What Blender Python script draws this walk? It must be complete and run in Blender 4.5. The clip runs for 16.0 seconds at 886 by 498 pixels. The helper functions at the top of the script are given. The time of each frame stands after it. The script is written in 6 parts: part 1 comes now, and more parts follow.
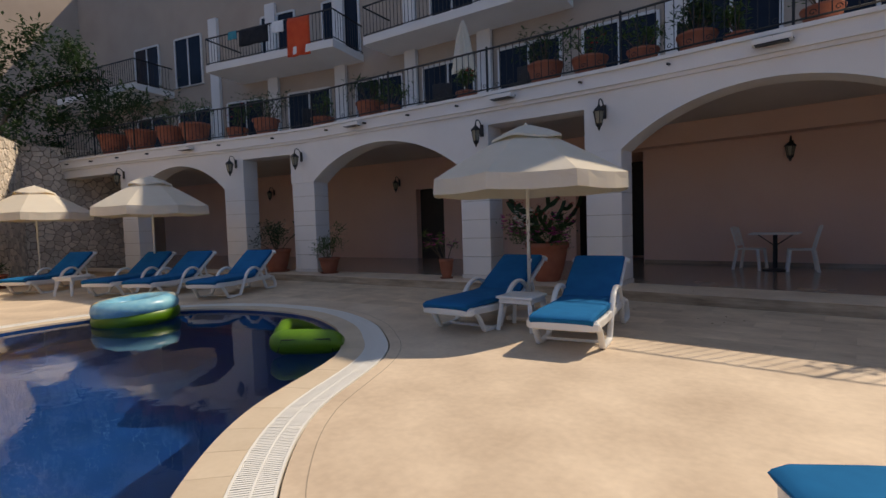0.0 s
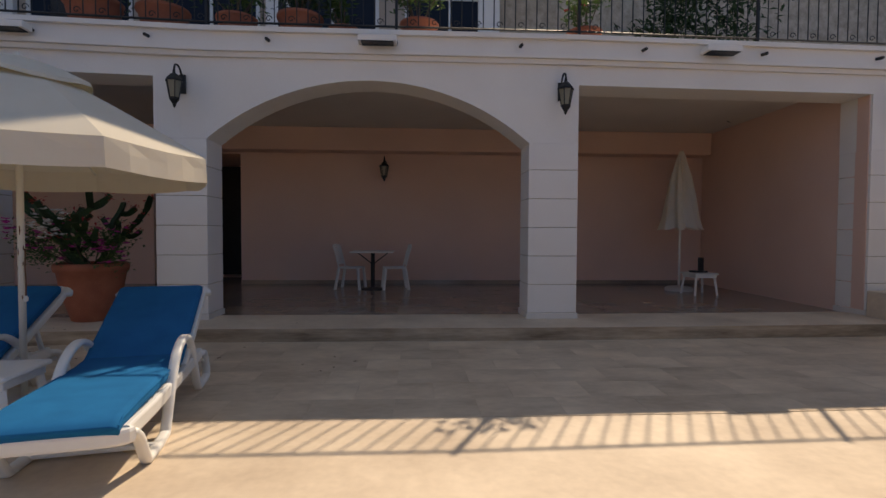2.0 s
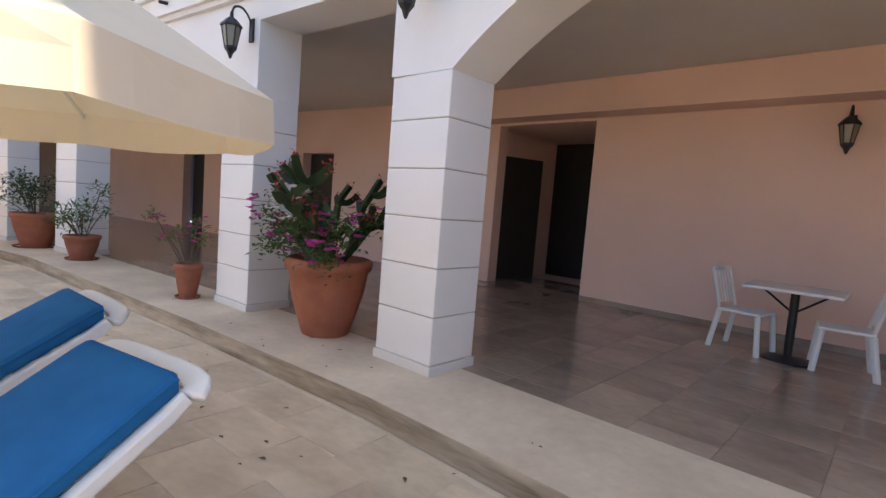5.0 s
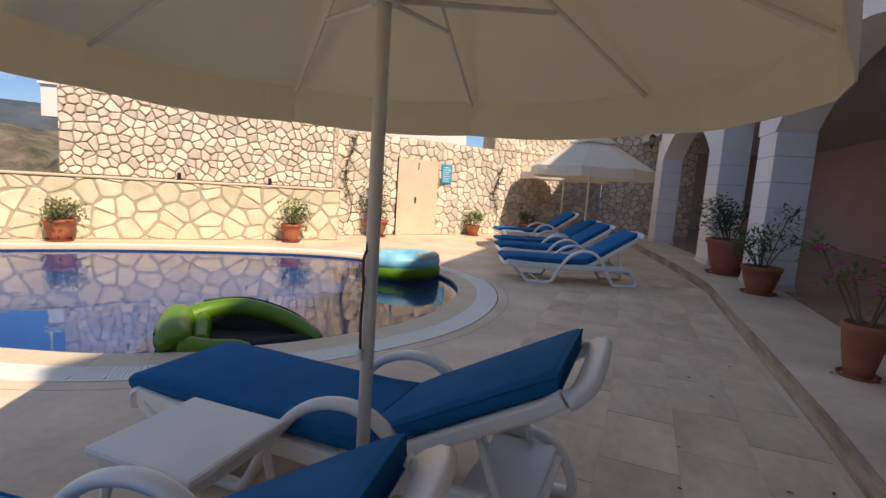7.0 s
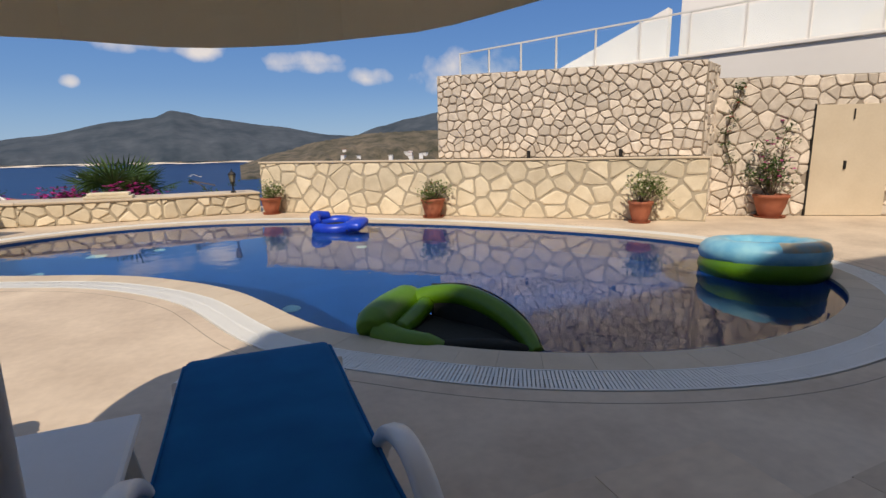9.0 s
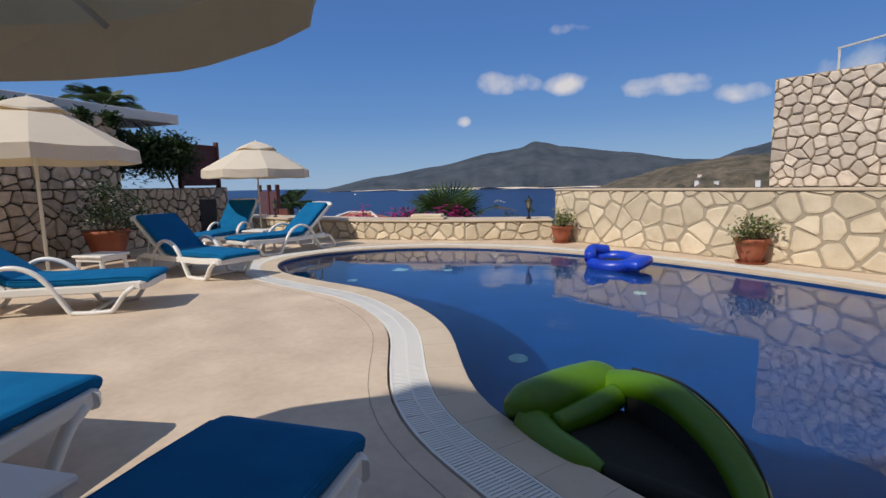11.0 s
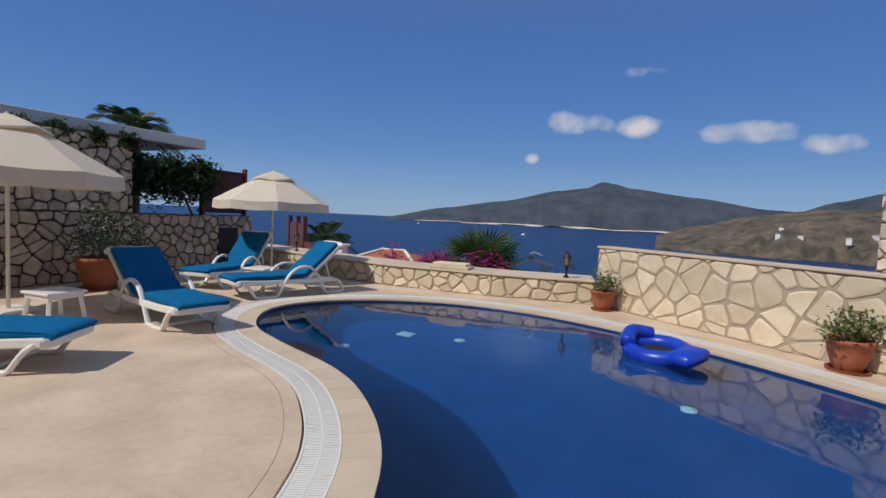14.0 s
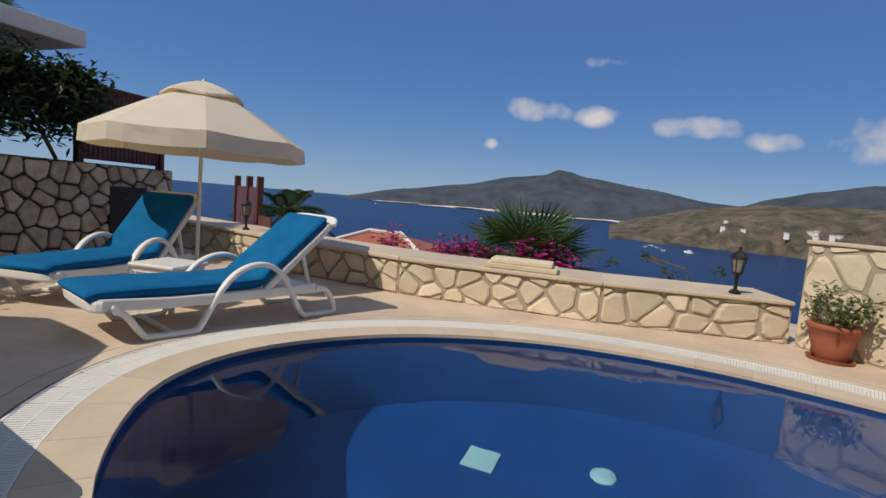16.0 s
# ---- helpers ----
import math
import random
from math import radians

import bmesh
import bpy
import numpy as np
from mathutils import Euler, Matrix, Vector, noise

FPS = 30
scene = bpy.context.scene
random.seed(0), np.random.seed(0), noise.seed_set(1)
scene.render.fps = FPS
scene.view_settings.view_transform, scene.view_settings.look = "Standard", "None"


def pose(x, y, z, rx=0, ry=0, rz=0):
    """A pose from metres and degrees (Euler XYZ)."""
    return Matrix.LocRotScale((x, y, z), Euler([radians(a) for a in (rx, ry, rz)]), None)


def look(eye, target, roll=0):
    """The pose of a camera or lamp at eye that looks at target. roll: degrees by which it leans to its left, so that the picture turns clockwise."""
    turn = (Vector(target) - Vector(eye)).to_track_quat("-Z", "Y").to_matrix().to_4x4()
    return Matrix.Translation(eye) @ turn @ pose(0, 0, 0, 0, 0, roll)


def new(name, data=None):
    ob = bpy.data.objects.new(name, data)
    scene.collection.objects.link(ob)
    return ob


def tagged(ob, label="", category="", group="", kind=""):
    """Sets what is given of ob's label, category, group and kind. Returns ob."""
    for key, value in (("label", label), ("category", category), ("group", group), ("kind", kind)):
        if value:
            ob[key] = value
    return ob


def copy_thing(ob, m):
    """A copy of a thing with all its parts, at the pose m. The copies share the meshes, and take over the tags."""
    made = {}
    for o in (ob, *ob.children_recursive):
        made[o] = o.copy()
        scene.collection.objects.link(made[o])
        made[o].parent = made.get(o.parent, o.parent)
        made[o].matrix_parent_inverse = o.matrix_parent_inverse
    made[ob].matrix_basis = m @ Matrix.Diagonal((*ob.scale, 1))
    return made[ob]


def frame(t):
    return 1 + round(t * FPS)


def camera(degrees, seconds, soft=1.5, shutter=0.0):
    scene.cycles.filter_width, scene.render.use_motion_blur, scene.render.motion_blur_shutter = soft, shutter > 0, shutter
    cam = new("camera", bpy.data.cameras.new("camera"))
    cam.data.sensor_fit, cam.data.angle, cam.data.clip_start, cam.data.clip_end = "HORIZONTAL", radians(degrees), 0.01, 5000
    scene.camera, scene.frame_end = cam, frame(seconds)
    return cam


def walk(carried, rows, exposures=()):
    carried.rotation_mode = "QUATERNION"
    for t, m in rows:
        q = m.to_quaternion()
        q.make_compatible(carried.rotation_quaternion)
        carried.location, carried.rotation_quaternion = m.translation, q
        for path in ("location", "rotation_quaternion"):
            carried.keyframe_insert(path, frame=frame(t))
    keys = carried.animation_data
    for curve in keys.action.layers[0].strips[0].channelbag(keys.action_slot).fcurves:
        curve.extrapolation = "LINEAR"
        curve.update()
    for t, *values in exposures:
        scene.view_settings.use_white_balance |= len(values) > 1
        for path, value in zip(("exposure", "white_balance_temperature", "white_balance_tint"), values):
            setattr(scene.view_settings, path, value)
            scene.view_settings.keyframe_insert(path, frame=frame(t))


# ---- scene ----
cam = camera(82.8, 16.0)
PATH = [
    (0, (2.428, -1.416, 1.318), (1.144, 0.114, 1.216), -1.8),
    (0.5, (2.111, -1.046, 1.313), (1.182, 0.722, 1.209), -2.0),
    (1, (1.965, -0.601, 1.294), (1.43, 1.323, 1.2), -1.3),
    (1.5, (1.88, -0.047, 1.284), (1.699, 1.943, 1.204), -0.5),
    (2, (1.925, 0.575, 1.302), (2.03, 2.571, 1.235), 0.3),
    (2.5, (2.03, 1.26, 1.333), (2.307, 3.24, 1.263), 1.1),
    (3, (2.072, 1.952, 1.357), (2.298, 3.938, 1.275), 1.6),
    (3.2, (2.081, 2.232, 1.358), (2.238, 4.224, 1.26), 1.6),
    (5.3, (1.70, 4.73, 1.48), (0.075, 5.875, 1.285), 4.6),
    (5.5, (1.60, 4.93, 1.475), (-0.187, 5.808, 1.275), 4.6),
    (6, (1.28, 5.11, 1.43), (-0.70, 5.332, 1.258), 5.2),
    (6.5, (0.848, 5.225, 1.424), (-1.102, 4.846, 1.197), 4.4),
    (7, (0.417, 5.45, 1.40), (-1.366, 4.581, 1.143), 3.9),
    (7.5, (-0.18, 5.58, 1.388), (-1.69, 4.31, 1.060), 1.9),
    (8, (-0.615, 5.588, 1.341), (-1.852, 4.058, 0.983), 0.1),
    (8.5, (-1.076, 5.545, 1.302), (-2.017, 3.821, 0.925), -0.5),
    (9, (-1.504, 5.43, 1.265), (-2.094, 3.557, 0.888), -1.0),
    (9.5, (-1.87, 5.28, 1.258), (-2.071, 3.322, 0.901), -1.1),
    (10, (-2.14, 5.081, 1.261), (-1.966, 3.113, 0.948), -1.5),
    (12.5, (-2.81, 3.742, 1.396), (-1.876, 1.984, 1.198), 0.5),
    (13, (-2.803, 3.505, 1.477), (-1.914, 1.72, 1.323), 1.1),
    (13.5, (-2.872, 3.373, 1.537), (-1.99, 1.583, 1.405), 1.7),
    (14, (-2.73, 3.05, 1.545), (-1.821, 1.273, 1.414), 2.8),
    (14.5, (-1.87, 2.1, 1.435), (-0.985, 0.31, 1.319), 3.4),
    (15, (-0.96, 1.12, 1.32), (-0.119, -0.69, 1.197), 4.0),
    (15.5, (-0.07, 0.16, 1.23), (0.717, -1.671, 1.063), 4.7),
    (16, (0.5, -0.42, 1.2), (1.245, -2.266, 1.01), 5.0),
]
walk(cam, [(t, look(eye, target, roll)) for t, eye, target, roll in PATH],
     [(0, 0.02, 8600, 13), (1.5, 0.02, 8900, 13), (2.2, 0.2, 9600, 14), (3.2, 1.1, 10600, 16), (5.3, 2.1, 9900, 12), (6.2, 0.95, 9500, 14), (7.2, 0.57, 8500, 13), (8.0, 0.2, 8300, 12), (9.0, 0.02, 7900, 11), (10, -0.05, 7500, 11), (12.5, -0.25, 6950, 11), (14, -0.27, 7000, 11), (16, -0.25, 7500, 11)])


# ---- sky, sun ----
SUN_TO = Vector((0.40, 0.78, 1.0)).normalized()
world = bpy.data.worlds.new("sky")
scene.world = world
world.use_nodes = True
wn, wl = world.node_tree.nodes, world.node_tree.links
wn.clear()
w_out = wn.new("ShaderNodeOutputWorld")
w_bg = wn.new("ShaderNodeBackground")
w_sky = wn.new("ShaderNodeTexSky")
w_sky.sky_type = "NISHITA"
w_sky.sun_disc = False
w_sky.sun_elevation = math.asin(SUN_TO.z)
w_sky.sun_rotation = math.atan2(SUN_TO.x, SUN_TO.y)
w_sky.air_density, w_sky.dust_density, w_sky.ozone_density = 1.15, 0.0, 2.5
w_bg.inputs["Strength"].default_value = 0.092
w_co = wn.new("ShaderNodeTexCoord")
# clear Mediterranean sky: pale at the horizon, deep blue higher up
w_sep = wn.new("ShaderNodeSeparateXYZ")
wl.new(w_co.outputs["Generated"], w_sep.inputs[0])
w_grad = wn.new("ShaderNodeValToRGB")
w_grad.color_ramp.interpolation = "B_SPLINE"
stops = w_grad.color_ramp.elements
stops[0].position, stops[0].color = 0.0, (0.27, 0.51, 0.84, 1)
stops[1].position, stops[1].color = 1.0, (0.21, 0.29, 0.47, 1)
mid = stops.new(0.12)
mid.color = (0.085, 0.29, 0.765, 1)
high = stops.new(0.36)
high.color = (0.03, 0.155, 0.58, 1)
zenith = stops.new(0.62)
zenith.color = (0.21, 0.30, 0.50, 1)
wl.new(w_sep.outputs["Z"], w_grad.inputs["Fac"])
w_lift = wn.new("ShaderNodeVectorMath")
w_lift.operation = "SCALE"
w_lift.inputs["Scale"].default_value = 10.0
wl.new(w_grad.outputs["Color"], w_lift.inputs[0])
w_hsv = wn.new("ShaderNodeMix")
w_hsv.data_type = "RGBA"
w_hsv.inputs[0].default_value = 0.85
wl.new(w_sky.outputs["Color"], w_hsv.inputs[6])
wl.new(w_lift.outputs[0], w_hsv.inputs[7])
w_noise = wn.new("ShaderNodeTexNoise")
w_noise.inputs["Scale"].default_value, w_noise.inputs["Detail"].default_value = 16.0, 6.0
wl.new(w_co.outputs["Generated"], w_noise.inputs["Vector"])


def w_math(op, a, b):
    n = wn.new("ShaderNodeMath")
    n.operation = op
    for k, v in enumerate((a, b)):
        if isinstance(v, (int, float)):
            n.inputs[k].default_value = v
        else:
            wl.new(v, n.inputs[k])
    return n.outputs[0]


def w_dot(v):
    n = wn.new("ShaderNodeVectorMath")
    n.operation = "DOT_PRODUCT"
    n.inputs[1].default_value = v
    wl.new(w_co.outputs["Generated"], n.inputs[0])
    return n.outputs["Value"]


# small fair-weather clouds: bearing, elevation, half width and half height in degrees
CLOUDS = [(-167.0, 10.6, 3.9, 1.3), (-173.9, 10.3, 3.0, 1.1), (176.2, 9.5, 4.5, 1.0), (170.3, 8.3, 2.9, 1.1), (-173.2, 15.7, 2.9, 0.8), (-162.3, 6.8, 0.9, 0.6), (160.6, 8.4, 5.8, 2.9), (175.7, 9.0, 4.5, 0.9), (170.4, 7.9, 1.7, 0.8)]
cover = 0.0
for az, el, half_w, half_h in CLOUDS:
    az, el = radians(az), radians(el)
    fwd = Vector((-math.sin(az) * math.cos(el), math.cos(az) * math.cos(el), math.sin(el)))
    rgt = Vector((math.cos(az), math.sin(az), 0))
    upv = rgt.cross(fwd)
    u = w_math("DIVIDE", w_dot(rgt), radians(half_w) * 1.25)
    v = w_math("DIVIDE", w_dot(upv), radians(half_h) * 1.25)
    rr = w_math("ADD", w_math("MULTIPLY", u, u), w_math("MULTIPLY", v, v))
    f = w_math("SUBTRACT", w_math("MULTIPLY", w_noise.outputs["Fac"], 2.3), w_math("ADD", rr, 0.55))
    f = w_math("MULTIPLY", f, w_math("GREATER_THAN", w_dot(fwd), 0.5))
    cover = w_math("MAXIMUM", cover, f)
w_fac = w_math("MINIMUM", w_math("MULTIPLY", cover, 0.85), 0.75)
w_mix = wn.new("ShaderNodeMix")
w_mix.data_type = "RGBA"
w_mix.inputs[7].default_value = (9.5, 9.2, 9.2, 1.0)
wl.new(w_fac, w_mix.inputs[0])
wl.new(w_hsv.outputs[2], w_mix.inputs[6])
wl.new(w_mix.outputs[2], w_bg.inputs["Color"])
wl.new(w_bg.outputs["Background"], w_out.inputs["Surface"])

sun_data = bpy.data.lights.new("sun", "SUN")
sun_data.energy, sun_data.angle, sun_data.color = 3.6, radians(0.5), (1.0, 0.97, 0.93)
sun = new("sun", sun_data)
sun.matrix_world = look((0, 0, 0), -SUN_TO)


# ---- materials ----
def rgb(c):
    return (c[0], c[1], c[2], 1.0)


def mat(name, a, b=None, rough=0.7, scale=3.0, fine=40.0, bump=0.2, metal=0.0, spread=0.0, spec=0.5, coat=0.0, dist=0.01, stretch=(1, 1, 1)):
    """Noise between the colours a and b at two scales, with fine relief; spread varies the tone from piece to piece."""
    m = bpy.data.materials.new(name)
    m.use_nodes = True
    n, l = m.node_tree.nodes, m.node_tree.links
    p = n["Principled BSDF"]
    co = n.new("ShaderNodeTexCoord")
    info = n.new("ShaderNodeObjectInfo")
    shift = n.new("ShaderNodeVectorMath")
    shift.operation = "ADD"
    mul = n.new("ShaderNodeMath")
    mul.operation = "MULTIPLY"
    mul.inputs[1].default_value = 37.0 if spread else 0.0
    l.new(info.outputs["Random"], mul.inputs[0])
    l.new(co.outputs["Object"], shift.inputs[0])
    l.new(mul.outputs[0], shift.inputs[1])
    big = n.new("ShaderNodeTexNoise")
    big.inputs["Scale"].default_value = scale
    big.inputs["Detail"].default_value = 5.0
    small = n.new("ShaderNodeTexNoise")
    small.inputs["Scale"].default_value = fine
    small.inputs["Detail"].default_value = 4.0
    pull = n.new("ShaderNodeVectorMath")
    pull.operation = "MULTIPLY"
    pull.inputs[1].default_value = stretch
    l.new(shift.outputs[0], pull.inputs[0])
    for t in (big, small):
        l.new(pull.outputs[0], t.inputs["Vector"])
    add = n.new("ShaderNodeMath")
    add.operation = "MULTIPLY_ADD"
    add.inputs[1].default_value = 0.35
    l.new(small.outputs["Fac"], add.inputs[0])
    l.new(big.outputs["Fac"], add.inputs[2])
    ramp = n.new("ShaderNodeMapRange")
    ramp.inputs["From Min"].default_value, ramp.inputs["From Max"].default_value = 0.42, 0.95
    l.new(add.outputs[0], ramp.inputs["Value"])
    mix = n.new("ShaderNodeMix")
    mix.data_type = "RGBA"
    mix.inputs[6].default_value, mix.inputs[7].default_value = rgb(a), rgb(b or a)
    l.new(ramp.outputs["Result"], mix.inputs[0])
    colour = mix.outputs[2]
    if spread:
        geo = n.new("ShaderNodeNewGeometry")
        tone = n.new("ShaderNodeMath")
        tone.operation = "ADD"
        l.new(info.outputs["Random"], tone.inputs[0])
        l.new(geo.outputs["Random Per Island"], tone.inputs[1])
        frac = n.new("ShaderNodeMath")
        frac.operation = "FRACT"
        l.new(tone.outputs[0], frac.inputs[0])
        rng = n.new("ShaderNodeMapRange")
        rng.inputs["To Min"].default_value, rng.inputs["To Max"].default_value = 1.0 - spread, 1.0 + spread
        l.new(frac.outputs[0], rng.inputs["Value"])
        hsv = n.new("ShaderNodeHueSaturation")
        l.new(rng.outputs["Result"], hsv.inputs["Value"])
        l.new(colour, hsv.inputs["Color"])
        colour = hsv.outputs["Color"]
    l.new(colour, p.inputs["Base Color"])
    p.inputs["Roughness"].default_value, p.inputs["Metallic"].default_value = rough, metal
    p.inputs["Specular IOR Level"].default_value = spec
    p.inputs["Coat Weight"].default_value = coat
    if bump:
        bp = n.new("ShaderNodeBump")
        bp.inputs["Strength"].default_value, bp.inputs["Distance"].default_value = bump, dist
        l.new(add.outputs[0], bp.inputs["Height"])
        l.new(bp.outputs["Normal"], p.inputs["Normal"])
    return m


def cloth(name, colour, through_it):
    """Thin cloth that lets some light through."""
    m = mat(name, colour, [c * 0.93 for c in colour], rough=0.9, scale=5, fine=220, bump=0.15, dist=0.002, spec=0.2)
    n, l = m.node_tree.nodes, m.node_tree.links
    p, out = n["Principled BSDF"], n["Material Output"]
    tr = n.new("ShaderNodeBsdfTranslucent")
    tr.inputs["Color"].default_value = rgb((colour[0], colour[1] * 0.86, colour[2] * 0.64))
    mx = n.new("ShaderNodeMixShader")
    mx.inputs[0].default_value = through_it
    l.new(p.outputs[0], mx.inputs[1])
    l.new(tr.outputs[0], mx.inputs[2])
    l.new(mx.outputs[0], out.inputs["Surface"])
    return m


def leafy(name, a, b):
    m = mat(name, a, b, rough=0.55, scale=6, fine=30, bump=0, spread=0.35, spec=0.4)
    n, l = m.node_tree.nodes, m.node_tree.links
    p, out = n["Principled BSDF"], n["Material Output"]
    tr = n.new("ShaderNodeBsdfTranslucent")
    tr.inputs["Color"].default_value = rgb([c * 1.3 for c in b])
    mx = n.new("ShaderNodeMixShader")
    mx.inputs[0].default_value = 0.25
    l.new(p.outputs[0], mx.inputs[1])
    l.new(tr.outputs[0], mx.inputs[2])
    l.new(mx.outputs[0], out.inputs["Surface"])
    return m


def glassy(name, tint, rough=0.0, ior=1.45):
    m = bpy.data.materials.new(name)
    m.use_nodes = True
    p = m.node_tree.nodes["Principled BSDF"]
    p.inputs["Base Color"].default_value = rgb(tint)
    p.inputs["Transmission Weight"].default_value = 1.0
    p.inputs["Roughness"].default_value = rough
    p.inputs["IOR"].default_value = ior
    return m


M_DECK = mat("deck_stone", (0.50, 0.385, 0.285), (0.75, 0.61, 0.465), rough=0.62, scale=1.5, fine=16, bump=0.22, dist=0.006)
M_COPING = mat("coping_stone", (0.56, 0.45, 0.33), (0.66, 0.55, 0.42), rough=0.65, scale=2.5, fine=30, bump=0.15, dist=0.004, spread=0.05)
M_GRATE = mat("drain_plastic", (0.74, 0.73, 0.69), (0.80, 0.79, 0.75), rough=0.5, scale=4, fine=50, bump=0.05)
M_DARK = mat("dark_gap", (0.04, 0.04, 0.04), (0.07, 0.065, 0.06), rough=0.9, bump=0)
M_ARCADE = mat("arcade_marble", (0.22, 0.165, 0.13), (0.40, 0.315, 0.25), rough=0.16, scale=1.3, fine=12, bump=0.03, spread=0.12, stretch=(1, 1.5, 1))
M_WHITE = mat("white_render", (0.74, 0.70, 0.66), (0.81, 0.775, 0.735), rough=0.85, scale=1.2, fine=60, bump=0.2, dist=0.004)
M_PINK = mat("pink_render", (0.74, 0.495, 0.40), (0.80, 0.555, 0.455), rough=0.88, scale=0.8, fine=50, bump=0.2, dist=0.004)
M_CEIL = mat("ceiling_paint", (0.66, 0.61, 0.56), (0.72, 0.67, 0.62), rough=0.9, scale=1, fine=40, bump=0.1)
# cream render taken down to brown: the facade's deep shade is in the colour
M_UPPER = mat("shade_toned_render", (0.40, 0.31, 0.245), (0.48, 0.385, 0.31), rough=0.88, scale=0.8, fine=50, bump=0.15)
M_IRON = mat("black_iron", (0.012, 0.012, 0.013), (0.03, 0.028, 0.027), rough=0.5, scale=8, fine=90, bump=0.1, metal=0.3)
M_RESIN = mat("white_resin", (0.78, 0.77, 0.74), (0.84, 0.83, 0.80), rough=0.38, scale=3, fine=60, bump=0.05, coat=0.1)
M_MATTRESS = mat("blue_canvas", (0.0, 0.11, 0.27), (0.0, 0.15, 0.36), rough=0.9, scale=5, fine=300, bump=0.25, dist=0.003, spec=0.1)
M_CANOPY = cloth("cream_canvas", (0.92, 0.895, 0.82), 0.42)
M_POLE = mat("painted_pole", (0.70, 0.67, 0.60), (0.78, 0.75, 0.68), rough=0.5, scale=6, fine=40, bump=0.1)
M_WOOD = mat("rib_wood", (0.36, 0.25, 0.15), (0.48, 0.35, 0.22), rough=0.6, scale=8, fine=60, bump=0.2)
M_TERRA = mat("terracotta", (0.29, 0.08, 0.042), (0.40, 0.13, 0.07), rough=0.75, scale=6, fine=60, bump=0.2, dist=0.004, spread=0.08)
M_SOIL = mat("soil", (0.05, 0.033, 0.022), (0.09, 0.06, 0.04), rough=1.0, scale=20, fine=90, bump=0.6)
M_LEAF = leafy("leaf_green", (0.035, 0.075, 0.02), (0.08, 0.14, 0.035))
M_LEAF2 = leafy("leaf_light", (0.07, 0.12, 0.03), (0.16, 0.20, 0.06))
M_CACTUS = leafy("leaf_dark", (0.02, 0.045, 0.018), (0.045, 0.085, 0.03))
M_STEM = mat("stem_bark", (0.10, 0.07, 0.045), (0.17, 0.12, 0.08), rough=0.9, scale=8, fine=60, bump=0.5)
M_PETAL_P = leafy("petal_magenta", (0.42, 0.02, 0.20), (0.60, 0.06, 0.32))
M_PETAL_W = leafy("petal_white", (0.75, 0.73, 0.70), (0.85, 0.83, 0.80))
M_PETAL_R = leafy("petal_red", (0.40, 0.02, 0.03), (0.55, 0.05, 0.05))
M_STONE = mat("pale_fieldstone", (0.56, 0.47, 0.385), (0.76, 0.67, 0.57), rough=0.9, scale=7, fine=45, bump=0.6, dist=0.012, spread=0.22)
# darker, browner fieldstone for walls in shade: the shade is in the colour
M_STONE_SHADE = mat("shade_brown_fieldstone", (0.38, 0.29, 0.21), (0.66, 0.55, 0.43), rough=0.9, scale=7, fine=45, bump=0.6, dist=0.012, spread=0.25)
M_STONE_FLAT = mat("pale_slabstone", (0.60, 0.50, 0.355), (0.76, 0.66, 0.50), rough=0.85, scale=4, fine=40, bump=0.45, dist=0.008, spread=0.15)
M_MORTAR = mat("lime_mortar", (0.35, 0.295, 0.22), (0.46, 0.395, 0.30), rough=0.95, scale=6, fine=60, bump=0.5)
M_MORTAR_DK = mat("deep_joint", (0.27, 0.22, 0.17), (0.38, 0.315, 0.25), rough=0.95, scale=6, fine=60, bump=0.5)
# near-black for the shade deep in open, dry-laid joints
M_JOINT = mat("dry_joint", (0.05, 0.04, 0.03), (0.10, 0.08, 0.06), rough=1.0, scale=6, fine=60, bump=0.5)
M_POOL = mat("pool_mosaic", (0.001, 0.031, 0.13), (0.002, 0.050, 0.20), rough=0.3, scale=2, fine=55, bump=0.05)
M_WATER = glassy("pool_water", (0.75, 0.90, 0.98), 0.0, 1.33)
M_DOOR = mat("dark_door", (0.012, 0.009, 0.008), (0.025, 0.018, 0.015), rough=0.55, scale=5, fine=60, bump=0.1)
M_GLASS_DK = mat("window_glass", (0.012, 0.016, 0.024), (0.018, 0.024, 0.036), rough=0.2, scale=1, fine=3, bump=0, spec=0.12)
M_FRAME = mat("window_frame", (0.65, 0.63, 0.60), (0.72, 0.70, 0.67), rough=0.5, scale=4, fine=30, bump=0.05)

# ripples on the water
_n, _l = M_WATER.node_tree.nodes, M_WATER.node_tree.links
_t = _n.new("ShaderNodeTexNoise")
_t.inputs["Scale"].default_value, _t.inputs["Detail"].default_value = 3.5, 3.0
_c = _n.new("ShaderNodeTexCoord")
_b = _n.new("ShaderNodeBump")
_b.inputs["Strength"].default_value, _b.inputs["Distance"].default_value = 0.10, 0.02
_l.new(_c.outputs["Object"], _t.inputs["Vector"])
_l.new(_t.outputs["Fac"], _b.inputs["Height"])
_l.new(_b.outputs["Normal"], _n["Principled BSDF"].inputs["Normal"])


# ---- mesh helpers ----
def mesh_of(name, bm, material, smooth=False):
    if len(bm.faces) > 1:
        bmesh.ops.recalc_face_normals(bm, faces=bm.faces)
    me = bpy.data.meshes.new(name)
    bm.to_mesh(me)
    bm.free()
    me.materials.append(material)
    if smooth:
        for f in me.polygons:
            f.use_smooth = True
    return me


def part(name, bm, material, parent=None, label="", smooth=False):
    ob = new(name, mesh_of(name, bm, material, smooth))
    if parent:
        ob.parent = parent
    if label:
        ob["label"] = label
    return ob


